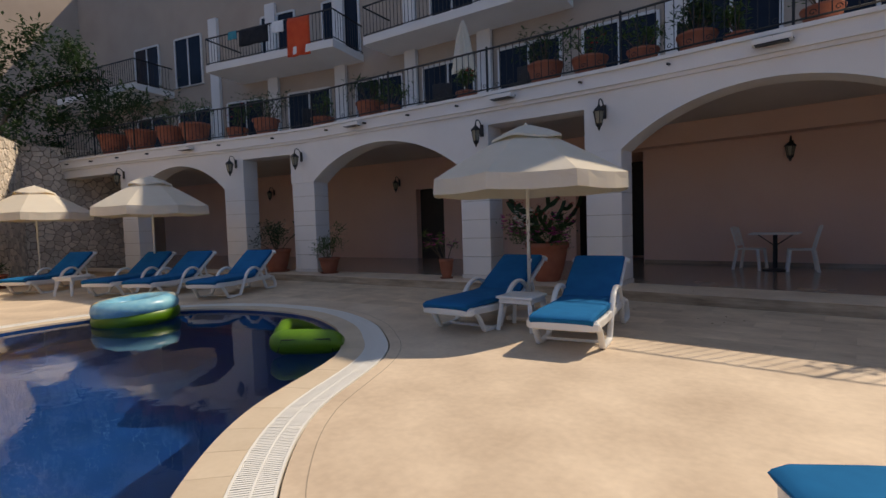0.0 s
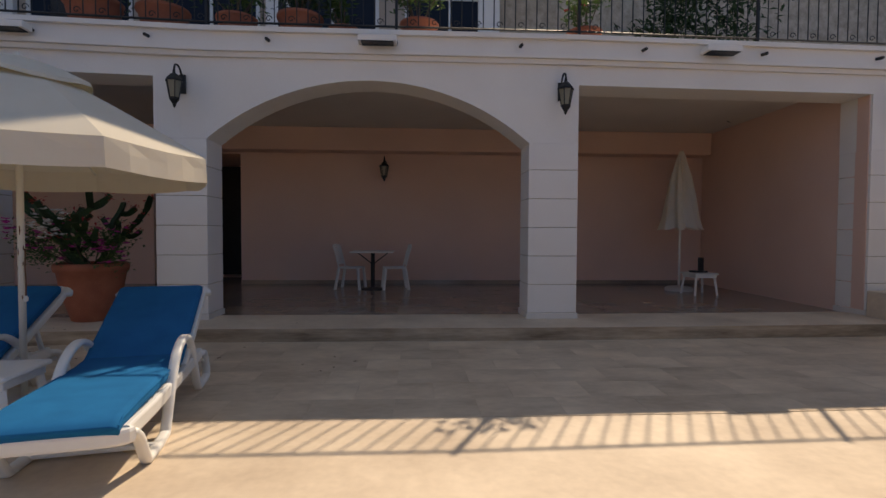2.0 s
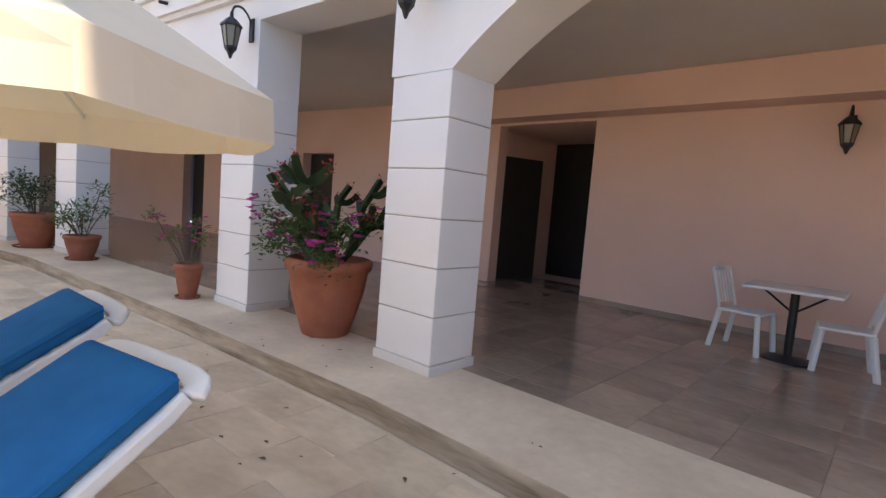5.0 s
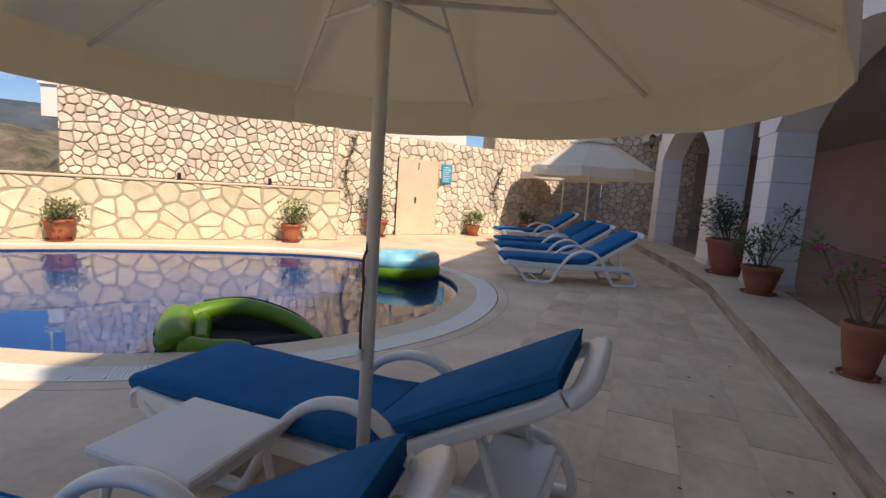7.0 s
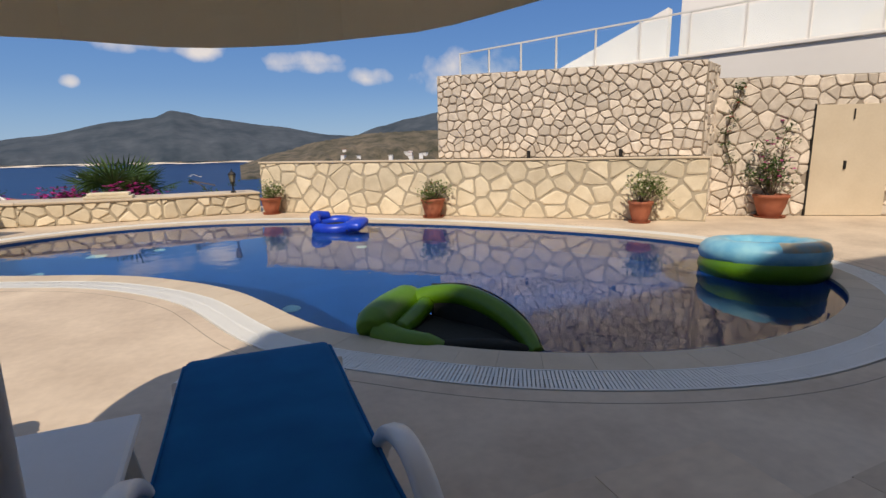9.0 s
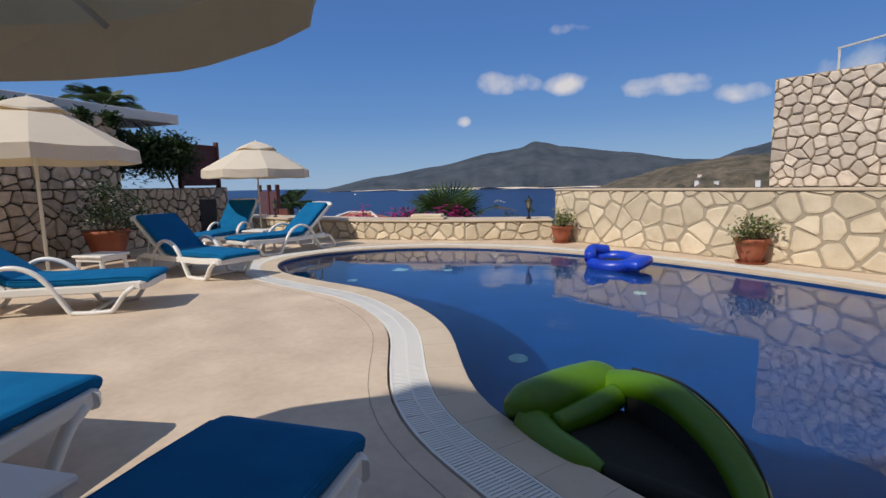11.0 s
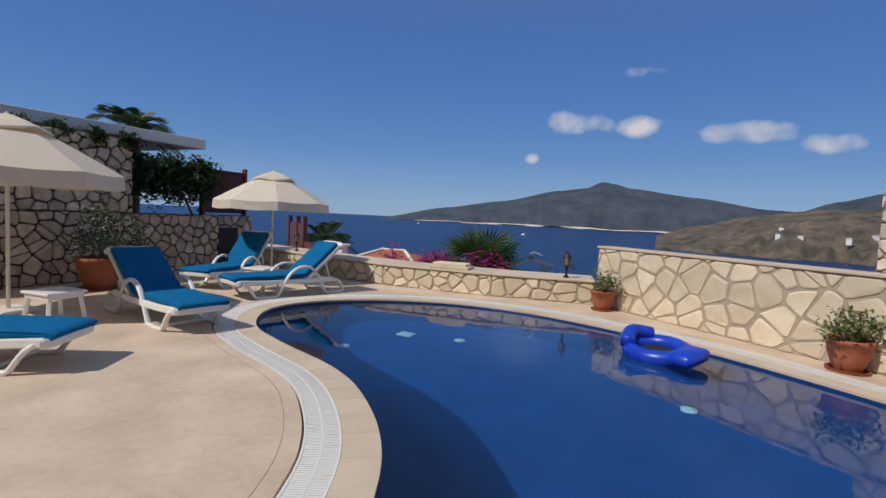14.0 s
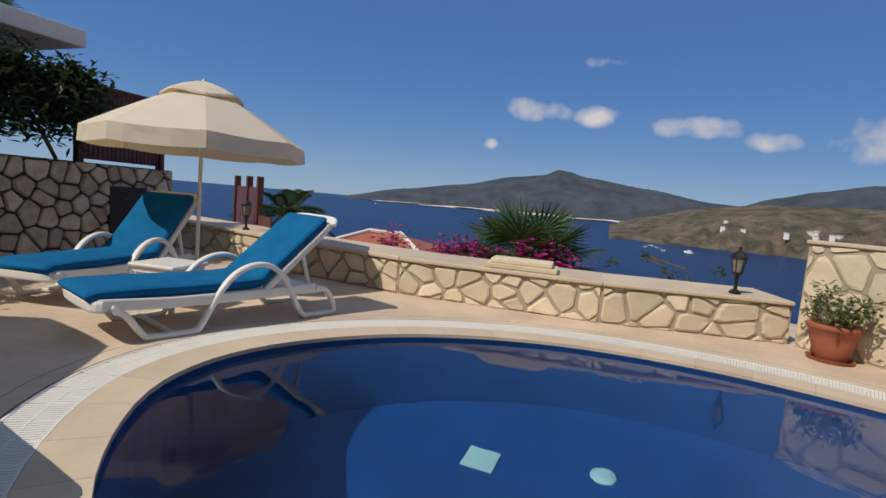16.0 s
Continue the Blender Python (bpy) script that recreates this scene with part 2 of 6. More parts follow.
def piece(name, me, parent, m=None):
    ob = new(name, me)
    ob.parent = parent
    if m is not None:
        ob.matrix_basis = m
    return ob


def thing(name, label, category, group="", m=None):
    ob = tagged(new(name), label, category, group)
    ob.empty_display_size = 0.1
    if m is not None:
        ob.matrix_basis = m
    return ob


def struct(name, bm, material, label="", category="", smooth=False):
    return tagged(part(name, bm, material, None, "", smooth), label, category, "", "structure")


def B():
    return bmesh.new()


def box(bm, x0, y0, z0, x1, y1, z1, bevel=0.0):
    vs = [bm.verts.new((x, y, z)) for x in (x0, x1) for y in (y0, y1) for z in (z0, z1)]
    fs = [bm.faces.new([vs[i] for i in q]) for q in ((0, 1, 3, 2), (4, 6, 7, 5), (0, 4, 5, 1), (2, 3, 7, 6), (0, 2, 6, 4), (1, 5, 7, 3))]
    if bevel:
        es = list({e for f in fs for e in f.edges})
        bmesh.ops.bevel(bm, geom=es, offset=bevel, segments=2, affect="EDGES", profile=0.5)
    return bm


def sweep(bm, pts, section, side=None, close=False, caps=True):
    """Sweeps the section, a list of (u, v), along pts. u runs along side (a fixed direction) where given."""
    pts = [Vector(p) for p in pts]
    n, k = len(pts), len(section)
    rings, prev = [], None
    for i, p in enumerate(pts):
        if close:
            d = pts[(i + 1) % n] - pts[i - 1]
        else:
            d = pts[min(i + 1, n - 1)] - pts[max(i - 1, 0)]
        d.normalize()
        if side is not None:
            u = Vector(side)
            u = (u - d * u.dot(d)).normalized()
        elif prev is None:
            u = d.orthogonal().normalized()
        else:
            u = (prev - d * prev.dot(d)).normalized()
        prev = u
        v = d.cross(u)
        rings.append([bm.verts.new(p + u * a + v * b) for a, b in section])
    for i in range(n if close else n - 1):
        r, s = rings[i], rings[(i + 1) % n]
        for j in range(k):
            bm.faces.new((r[j], r[(j + 1) % k], s[(j + 1) % k], s[j]))
    if caps and not close:
        bm.faces.new(rings[0][::-1])
        bm.faces.new(rings[-1])
    return bm


def ring(r, n=8, squash=1.0):
    return [(r * math.cos(2 * math.pi * i / n), squash * r * math.sin(2 * math.pi * i / n)) for i in range(n)]


def rounded(w, h, r, n=3):
    out = []
    for cx, cy, a0 in ((w / 2 - r, h / 2 - r, 0), (-w / 2 + r, h / 2 - r, 90), (-w / 2 + r, -h / 2 + r, 180), (w / 2 - r, -h / 2 + r, 270)):
        for i in range(n + 1):
            a = radians(a0 + 90 * i / n)
            out.append((cx + r * math.cos(a), cy + r * math.sin(a)))
    return out


def smooth_line(pts, per=6, close=False):
    """A curve through the points."""
    pts = [Vector(p) for p in pts]
    n, out = len(pts), []
    for i in range(n if close else n - 1):
        if close:
            a, b, c, d = pts[i - 1], pts[i], pts[(i + 1) % n], pts[(i + 2) % n]
        else:
            a, b, c, d = pts[max(i - 1, 0)], pts[i], pts[i + 1], pts[min(i + 2, n - 1)]
        for k in range(per):
            t = k / per
            out.append(0.5 * (2 * b + (c - a) * t + (2 * a - 5 * b + 4 * c - d) * t * t + (3 * b - a - 3 * c + d) * t ** 3))
    if not close:
        out.append(pts[-1])
    return out


def lathe(bm, profile, n=24, centre=(0, 0, 0), wob=0.0):
    cx, cy, cz = centre
    rings = []
    for r, z in profile:
        if r < 1e-5:
            rings.append([bm.verts.new((cx, cy, cz + z))])
        else:
            rings.append([bm.verts.new((cx + r * math.cos(2 * math.pi * i / n), cy + r * math.sin(2 * math.pi * i / n), cz + z)) for i in range(n)])
    for a, b in zip(rings, rings[1:]):
        for i in range(n):
            j = (i + 1) % n
            if len(a) == 1 and len(b) == 1:
                continue
            if len(a) == 1:
                bm.faces.new((a[0], b[j], b[i]))
            elif len(b) == 1:
                bm.faces.new((a[i], a[j], b[0]))
            else:
                bm.faces.new((a[i], a[j], b[j], b[i]))
    return bm


def prism(bm, poly, z0, z1):
    """A polygon in the plan, drawn up from z0 to z1."""
    lo = [bm.verts.new((x, y, z0)) for x, y in poly]
    hi = [bm.verts.new((x, y, z1)) for x, y in poly]
    n = len(poly)
    bm.faces.new(lo[::-1])
    bm.faces.new(hi)
    for i in range(n):
        bm.faces.new((lo[i], lo[(i + 1) % n], hi[(i + 1) % n], hi[i]))
    return bm


def upright(bm, p0, p1, poly, back):
    """A polygon of (s, z) on the upright plane from p0 to p1 in the plan, s in metres from p0; drawn back by `back` metres to its left."""
    p0, p1 = Vector(p0), Vector(p1)
    d = (p1 - p0).normalized()
    nrm = Vector((-d.y, d.x))
    a = [bm.verts.new((*(p0 + d * s), z)) for s, z in poly]
    b = [bm.verts.new((*(p0 + d * s + nrm * back), z)) for s, z in poly]
    n = len(poly)
    bm.faces.new(a)
    bm.faces.new(b[::-1])
    for i in range(n):
        bm.faces.new((a[i], b[i], b[(i + 1) % n], a[(i + 1) % n]))
    return bm


# ---- pool and deck ----
POOL = smooth_line([(-1.04, 0.45, 0), (-1.70, 1.72, 0), (-2.35, 2.32, 0), (-3.0, 2.72, 0), (-3.86, 3.0, 0), (-4.65, 3.02, 0), (-5.5, 2.82, 0), (-6.3, 2.32, 0),
                    (-6.85, 1.4, 0), (-6.9, 0.25, 0), (-6.55, -0.7, 0), (-5.75, -1.72, 0), (-4.4, -3.05, 0), (-2.75, -4.2, 0), (-1.25, -4.85, 0),
                    (0.0, -5.12, 0), (1.3, -4.98, 0), (2.4, -4.35, 0), (3.05, -3.4, 0), (3.05, -2.5, 0), (2.4, -1.68, 0), (1.55, -1.25, 0), (0.42, -0.84, 0), (-0.33, -0.34, 0)], 6, True)


def grown(line, d):
    """The closed line, moved outwards by d."""
    n, out = len(line), []
    for i in range(n):
        t = (line[(i + 1) % n] - line[i - 1]).normalized()
        out.append(line[i] + Vector((t.y, -t.x, 0)) * (-d if AREA > 0 else d) * -1)
    return out


AREA = sum(POOL[i - 1].x * POOL[i].y - POOL[i].x * POOL[i - 1].y for i in range(len(POOL))) / 2


def ring_strip(bm, inner, outer, z0, z1):
    n = len(inner)
    for i in range(n):
        j = (i + 1) % n
        a, b, c, d = inner[i], inner[j], outer[j], outer[i]
        q = [bm.verts.new((p.x, p.y, z)) for z in (z0, z1) for p in (a, b, c, d)]
        for f in ((4, 5, 6, 7), (0, 3, 2, 1), (0, 1, 5, 4), (2, 3, 7, 6)):
            bm.faces.new([q[k] for k in f])
    bmesh.ops.remove_doubles(bm, verts=bm.verts, dist=0.0005)
    return bm


G_COPING, G_DRAIN, G_EDGE = grown(POOL, 0.26), grown(POOL, 0.52), grown(POOL, 0.535)

bm = B()
outer = [bm.verts.new(p) for p in ((9.6, -8.2, 0), (9.6, 8.5, 0), (-26, 8.5, 0), (-26, -8.2, 0))]
inner = [bm.verts.new(p) for p in G_EDGE]
edges = [bm.edges.new((outer[i], outer[(i + 1) % 4])) for i in range(4)] + [bm.edges.new((inner[i], inner[(i + 1) % len(inner)])) for i in range(len(inner))]
bmesh.ops.triangle_fill(bm, edges=edges, use_beauty=True)
ext = bmesh.ops.extrude_face_region(bm, geom=list(bm.faces))
bmesh.ops.translate(bm, verts=[g for g in ext["geom"] if isinstance(g, bmesh.types.BMVert)], vec=(0, 0, -0.3))
deck = struct("pavement", bm, M_DECK, "pale beige sunlit stone deck round the pool", "pavement")

bm = B()
lo = [bm.verts.new((p.x, p.y, -1.5)) for p in POOL]
hi = [bm.verts.new((p.x, p.y, -0.03)) for p in POOL]
bm.faces.new(lo)
for i in range(len(lo)):
    bm.faces.new((lo[i - 1], lo[i], hi[i], hi[i - 1]))
pool_shell = struct("pool_basin", bm, M_POOL, "deep blue mosaic tiled pool basin", "pool")
bm = B()
face = bm.faces.new([bm.verts.new((p.x, p.y, -0.055)) for p in POOL])
face.normal_update()
if face.normal.z < 0:
    face.normal_flip()
water = struct("water", bm, M_WATER, "still clear blue pool water with soft ripples", "water")
water.visible_shadow = False
bm = B()
ring_strip(bm, grown(POOL, 0.24), grown(POOL, 0.56), -0.12, -0.055)
struct("drain_channel", bm, M_MORTAR_DK, "dark gutter beneath the pool grating", "drain")

# ---- arcade ----
# pillars from the pool's west end to the east end: left x, right x, y of the front face at both
PILLARS = [((-19.6, 3.35), (-18.9, 3.52)), ((-15.7, 4.35), (-15.0, 4.55)), ((-11.5, 5.62), (-10.78, 5.82)), ((-9.15, 6.28), (-8.4, 6.42)),
           ((-4.04, 6.93), (-3.35, 6.97)), ((-1.39, 7.16), (-0.75, 7.165)), ((3.40, 7.167), (4.06, 7.167)), ((8.25, 7.30), (9.05, 7.32))]
ARCHED = (False, True, False, True, False, True, False)
SPRING, CROWN, LINTEL, FLOOR = 2.48, 3.25, 3.50, 0.15
DEPTH = 0.52


def block_mesh(w, h, d):
    bm = B()
    box(bm, -w / 2, 0, 0, w / 2, d, h, 0.008)
    return mesh_of("block", bm, M_WHITE)


for i, (a, b) in enumerate(PILLARS):
    a, b = Vector(a), Vector(b)
    w, ang = (b - a).length, math.atan2(b.y - a.y, b.x - a.x)
    mid = (a + b) / 2
    bm = B()
    box(bm, -w / 2 + 0.012, 0.012, FLOOR, w / 2 - 0.012, DEPTH - 0.012, SPRING)
    pil = part("pillar", bm, M_MORTAR)
    pil.matrix_basis = Matrix.Translation((mid.x, mid.y, 0)) @ Matrix.Rotation(ang, 4, "Z")
    tagged(pil, "white rendered square arcade pillar with grooved block courses", "pillar", "arcade pillars", "structure")
    bm = B()
    box(bm, -w / 2 - 0.015, -0.015, FLOOR, w / 2 + 0.015, DEPTH + 0.015, FLOOR + 0.08, 0.005)
    part("plinth", bm, M_CEIL, pil, "grey stone skirting")
    me = block_mesh(w, 0.372, DEPTH)
    z = FLOOR + 0.085
    while z < SPRING - 0.1:
        hh = min(0.372, SPRING - z)
        piece("block", me, pil, Matrix.Translation((0, 0, z)) @ Matrix.Diagonal((1, 1, hh / 0.372, 1)))
        z += 0.38

for i, arched in enumerate(ARCHED):
    a = (Vector(PILLARS[i][0]) + Vector(PILLARS[i][1])) / 2
    b = (Vector(PILLARS[i + 1][0]) + Vector(PILLARS[i + 1][1])) / 2
    if i == 0:
        a = Vector(PILLARS[0][0])
    if i == len(ARCHED) - 1:
        b = Vector(PILLARS[-1][1])
    L = (b - a).length
    s0 = (Vector(PILLARS[i][1]) - a).length
    s1 = L - (Vector(PILLARS[i + 1][0]) - b).length
    poly = [(0, SPRING), (s0, SPRING)]
    if arched:
        c, r, H = (s0 + s1) / 2, (s1 - s0) / 2, CROWN - SPRING
        R = (r * r + H * H) / (2 * H)
        for k in range(1, 28):
            x = -r + 2 * r * k / 28
            poly.append((c + x, SPRING + math.sqrt(R * R - x * x) - (R - H)))
    else:
        poly += [(s0, CROWN), (s1, CROWN)]
    poly += [(s1, SPRING), (L, SPRING), (L, LINTEL), (0, LINTEL)]
    bm = B()
    upright(bm, a, b, poly, DEPTH)
    struct("wall_arcade_%d" % (i + 1), bm, M_WHITE, "white rendered arcade wall with a %s opening" % ("wide arched" if arched else "flat lintel"), "wall")

FRONT = [Vector(p) for p in ((9.6, 7.33), (9.05, 7.32), (4.06, 7.167), (-0.75, 7.165), (-3.35, 6.97), (-8.4, 6.42), (-10.78, 5.82), (-15.0, 4.55), (-18.9, 3.52), (-25.0, 1.9))]


def offset_line(line, d):
    out = []
    for i, p in enumerate(line):
        t = (line[min(i + 1, len(line) - 1)] - line[max(i - 1, 0)]).normalized()
        out.append(p + Vector((-t.y, t.x)) * d)
    return out


STEP = offset_line(FRONT, 0.62)


def on_step(x):
    """The step's front edge at x."""
    i = max(j for j in range(len(STEP) - 1) if STEP[j].x >= x)
    p, q = STEP[i], STEP[i + 1]
    return p.y + (q.y - p.y) * (x - p.x) / (q.x - p.x)



BACK = [Vector((-25, 9.2)), Vector((-17, 10.2)), Vector((-4.6, 11.77)), Vector((9.6, 11.77))]
bm = B()
prism(bm, [(p.x, p.y) for p in STEP] + [(p.x, p.y + 1.6) for p in BACK], 0.002, FLOOR)
struct("floor", bm, M_ARCADE, "polished brown marble arcade floor", "floor")
# pale stone strip from the step to behind the pillars
kerb = struct("kerb", prism(B(), [(p.x, p.y) for p in offset_line(STEP, 0.004)] + [(p.x, p.y) for p in offset_line(STEP, -0.98)][::-1], 0.003, FLOOR + 0.008), M_DECK, "low stone step in front of the arcade", "step")

M_RISER = mat("stained_riser", (0.17, 0.12, 0.08), (0.54, 0.43, 0.32), rough=0.7, scale=1.8, fine=9, bump=0.3, dist=0.006, stretch=(0.8, 0.8, 6.0))
struct("kerb_riser", prism(B(), [(p.x, p.y) for p in offset_line(STEP, 0.016)] + [(p.x, p.y) for p in offset_line(STEP, 0.0045)][::-1], 0.003, FLOOR + 0.005), M_RISER, "brown stained face of the low step", "step")

# back wall with the passage, and the side wall
bm = B()
upright(bm, (9.0, 11.77), (-4.6, 11.77), [(0, FLOOR), (10.9, FLOOR), (10.9, 2.98), (12.75, 2.98), (12.75, FLOOR), (13.6, FLOOR), (13.6, 3.5), (0, 3.5)], -0.25)
struct("wall_back_1", bm, M_PINK, "pink rendered arcade back wall with a dark passage", "wall")
for k, (p, q) in enumerate((((-4.6, 11.77), (-17, 10.2)), ((-17, 10.2), (-25, 9.2)))):
    bm = B()
    L = (Vector(q) - Vector(p)).length
    if k == 0:
        upright(bm, p, q, [(0, FLOOR), (3.6, FLOOR), (3.6, 2.5), (4.7, 2.5), (4.7, FLOOR), (9.2, FLOOR), (9.2, 2.5), (10.4, 2.5), (10.4, FLOOR), (L, FLOOR), (L, 3.5), (0, 3.5)], -0.25)
    else:
        upright(bm, p, q, [(0, FLOOR), (L, FLOOR), (L, 3.5), (0, 3.5)], -0.25)
    struct("wall_back_%d" % (k + 2), bm, M_PINK, "pink rendered arcade back wall", "wall")
bm = B()
upright(bm, (8.235, 7.335), (8.42, 11.76), [(0, FLOOR), (4.42, FLOOR), (4.42, 3.498), (0, 3.498)], -0.6)
struct("wall_side", bm, M_PINK, "plain pink rendered arcade side wall", "wall")
bm = B()
box(bm, -4.6, 11.32, 3.02, 8.36, 11.765, 3.495)
struct("beam", bm, M_PINK, "pink rendered ceiling beam along the back wall", "beam")
bm = B()
box(bm, -4.2, 12.03, FLOOR, -4.0, 15.0, 3.0)
box(bm, -1.9, 12.03, FLOOR, -1.7, 15.0, 3.0)
box(bm, -4.2, 12.03, 3.0, -1.7, 15.2, 3.1)
box(bm, -4.2, 12.03, 0.05, -1.7, 15.2, FLOOR - 0.002)
struct("wall_passage", bm, M_PINK, "unlit passage behind the arcade", "wall")
# added end wall in the door colour; its black stands for unlit depth
struct("wall_passage_end", box(B(), -4.2, 14.2, FLOOR, -1.7, 14.4, 3.0), M_DOOR, "near-black end wall standing in for the unlit passage depth", "wall")
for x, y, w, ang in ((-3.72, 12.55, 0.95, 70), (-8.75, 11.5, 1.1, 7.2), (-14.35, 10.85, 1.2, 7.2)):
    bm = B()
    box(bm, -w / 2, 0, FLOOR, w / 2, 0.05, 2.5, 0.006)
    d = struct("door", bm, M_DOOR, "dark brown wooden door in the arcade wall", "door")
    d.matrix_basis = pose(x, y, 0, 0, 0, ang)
# skirting
bm = B()
box(bm, -1.88, 11.745, FLOOR, 8.4, 11.768, FLOOR + 0.08)
struct("baseboard", bm, M_ARCADE, "brown marble skirting", "skirting")
# ceiling and balcony slab with its mouldings
bm = B()
prism(bm, [(p.x, p.y) for p in offset_line(FRONT, -0.02)] + [(p.x, p.y + 3.4) for p in BACK], LINTEL + 0.002, LINTEL + 0.08)
struct("ceiling", bm, M_CEIL, "pale grey painted arcade ceiling", "ceiling")
for z0, z1, out_by in ((3.50, 3.56, 0.05), (3.56, 3.62, 0.10), (3.62, 3.80, 0.06), (3.80, 3.86, 0.12)):
    bm = B()
    a_, b_ = offset_line(FRONT, out_by), offset_line(FRONT, -0.03 if z0 < 3.8 else -4.2)
    prism(bm, [(p.x, p.y) for p in a_] + [(p.x, p.y) for p in b_][::-1], z0 + 0.001, z1)
    struct("cornice", bm, M_WHITE, "white moulded cornice below the balcony", "cornice")

# upper storeys, set back
TOP, END_X = 12.0, 3.55
UP = [Vector((END_X, 11.166))] + offset_line(FRONT, -4.0)[3:]
for k in range(len(UP) - 1):
    p, q = UP[k + 1], UP[k]
    bm = B()
    L = (q - p).length
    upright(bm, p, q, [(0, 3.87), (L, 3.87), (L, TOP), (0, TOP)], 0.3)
    struct("wall_upper_%d" % (k + 1), bm, M_UPPER, "upper storey wall of cream render, darkened by shade put into its colour", "wall")
bm = B()
prism(bm, [(p.x, p.y) for p in UP] + [(-25, 16), (END_X, 16)], TOP, TOP + 0.15)
struct("roof", bm, M_WHITE, "flat rendered roof edge", "roof")
# outer walls that close the building
bm = B()
box(bm, 9.6, 7.6, -0.3, 9.9, 16, 3.86)
box(bm, -25.3, 1.9, -0.3, -25, 16, TOP)
box(bm, -25, 16, -0.3, 9.9, 16.2, 3.86)
box(bm, -25, 16, 3.861, END_X, 16.2, TOP)
box(bm, END_X - 0.3, 11.48, 3.87, END_X, 15.99, TOP)
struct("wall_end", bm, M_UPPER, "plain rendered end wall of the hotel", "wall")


# ---- balcony railing ----
def rail_bays():
    line = offset_line(FRONT, -0.04)
    me_b = mesh_of("baluster", sweep(B(), [(0, 0, 0.10), (0, 0, 0.86)], ring(0.008, 6)), M_IRON)
    me_s = mesh_of("scroll", sweep(B(), [(0.045 * math.cos(t) * (1 - t / 9), 0, 0.16 + 0.045 * math.sin(t) * (1 - t / 9)) for t in [k * 0.5 for k in range(14)]], ring(0.006, 5)), M_IRON)
    for k in range(1, 8):
        p, q = line[k + 1], line[k]
        L, ang = (q - p).length, math.atan2(q.y - p.y, q.x - p.x)
        n_pan = max(1, round(L / 2.2))
        for j in range(n_pan):
            w = L / n_pan
            o = p + (q - p) * (j / n_pan)
            rail = thing("railing", "black wrought-iron balcony railing with scrolls", "railing", "balcony railings", Matrix.Translation((o.x, o.y, 3.86)) @ Matrix.Rotation(ang, 4, "Z"))
            bm = B()
            sweep(bm, [(0, 0, 0.88), (w, 0, 0.88)], rounded(0.05, 0.025, 0.006))
            part("top_rail", bm, M_IRON, rail)
            part("bottom_rail", sweep(B(), [(0, 0, 0.10), (w, 0, 0.10)], rounded(0.03, 0.02, 0.004)), M_IRON, rail)
            part("post", box(B(), -0.018, -0.018, 0, 0.018, 0.018, 0.93, 0.004), M_IRON, rail)
            nb = int(w / 0.14)
            for t in range(1, nb):
                piece("baluster", me_b, rail, Matrix.Translation((w * t / nb, 0, 0)))
                if t % 2:
                    piece("scroll", me_s, rail, Matrix.Translation((w * t / nb + 0.07, 0, 0)))


rail_bays()


# ---- rubble walls: every stone a piece of its own ----
def cells(w, h, size, seed, flat=1.0):
    """Irregular stones that fill a w by h wall face: polygons in (s, z)."""
    rnd = random.Random(seed)
    nx, nz = max(1, round(w / size)), max(1, round(h / (size * flat)))
    pts = {}
    for i in range(-1, nx + 1):
        for j in range(-1, nz + 1):
            pts[i, j] = ((i + 0.5 + (0.5 if j % 2 else 0) * 0.6 + rnd.uniform(-0.45, 0.45)) * w / nx, (j + 0.5 + rnd.uniform(-0.45, 0.45)) * h / nz)
    out = []
    for (i, j), c in pts.items():
        poly = [(0, 0), (w, 0), (w, h), (0, h)]
        for di in (-2, -1, 0, 1, 2):
            for dj in (-2, -1, 0, 1, 2):
                o = pts.get((i + di, j + dj))
                if o is None or o == c:
                    continue
                mx, mz, dx, dz = (c[0] + o[0]) / 2, (c[1] + o[1]) / 2, o[0] - c[0], o[1] - c[1]
                new_poly = []
                for k in range(len(poly)):
                    p, q = poly[k - 1], poly[k]
                    fp, fq = (p[0] - mx) * dx + (p[1] - mz) * dz, (q[0] - mx) * dx + (q[1] - mz) * dz
                    if (fp < 0) != (fq < 0):
                        t = fp / (fp - fq)
                        new_poly.append((p[0] + (q[0] - p[0]) * t, p[1] + (q[1] - p[1]) * t))
                    if fq < 0:
                        new_poly.append(q)
                poly = new_poly
                if len(poly) < 3:
                    break
            if len(poly) < 3:
                break
        if len(poly) >= 3:
            out.append(poly)
    return out


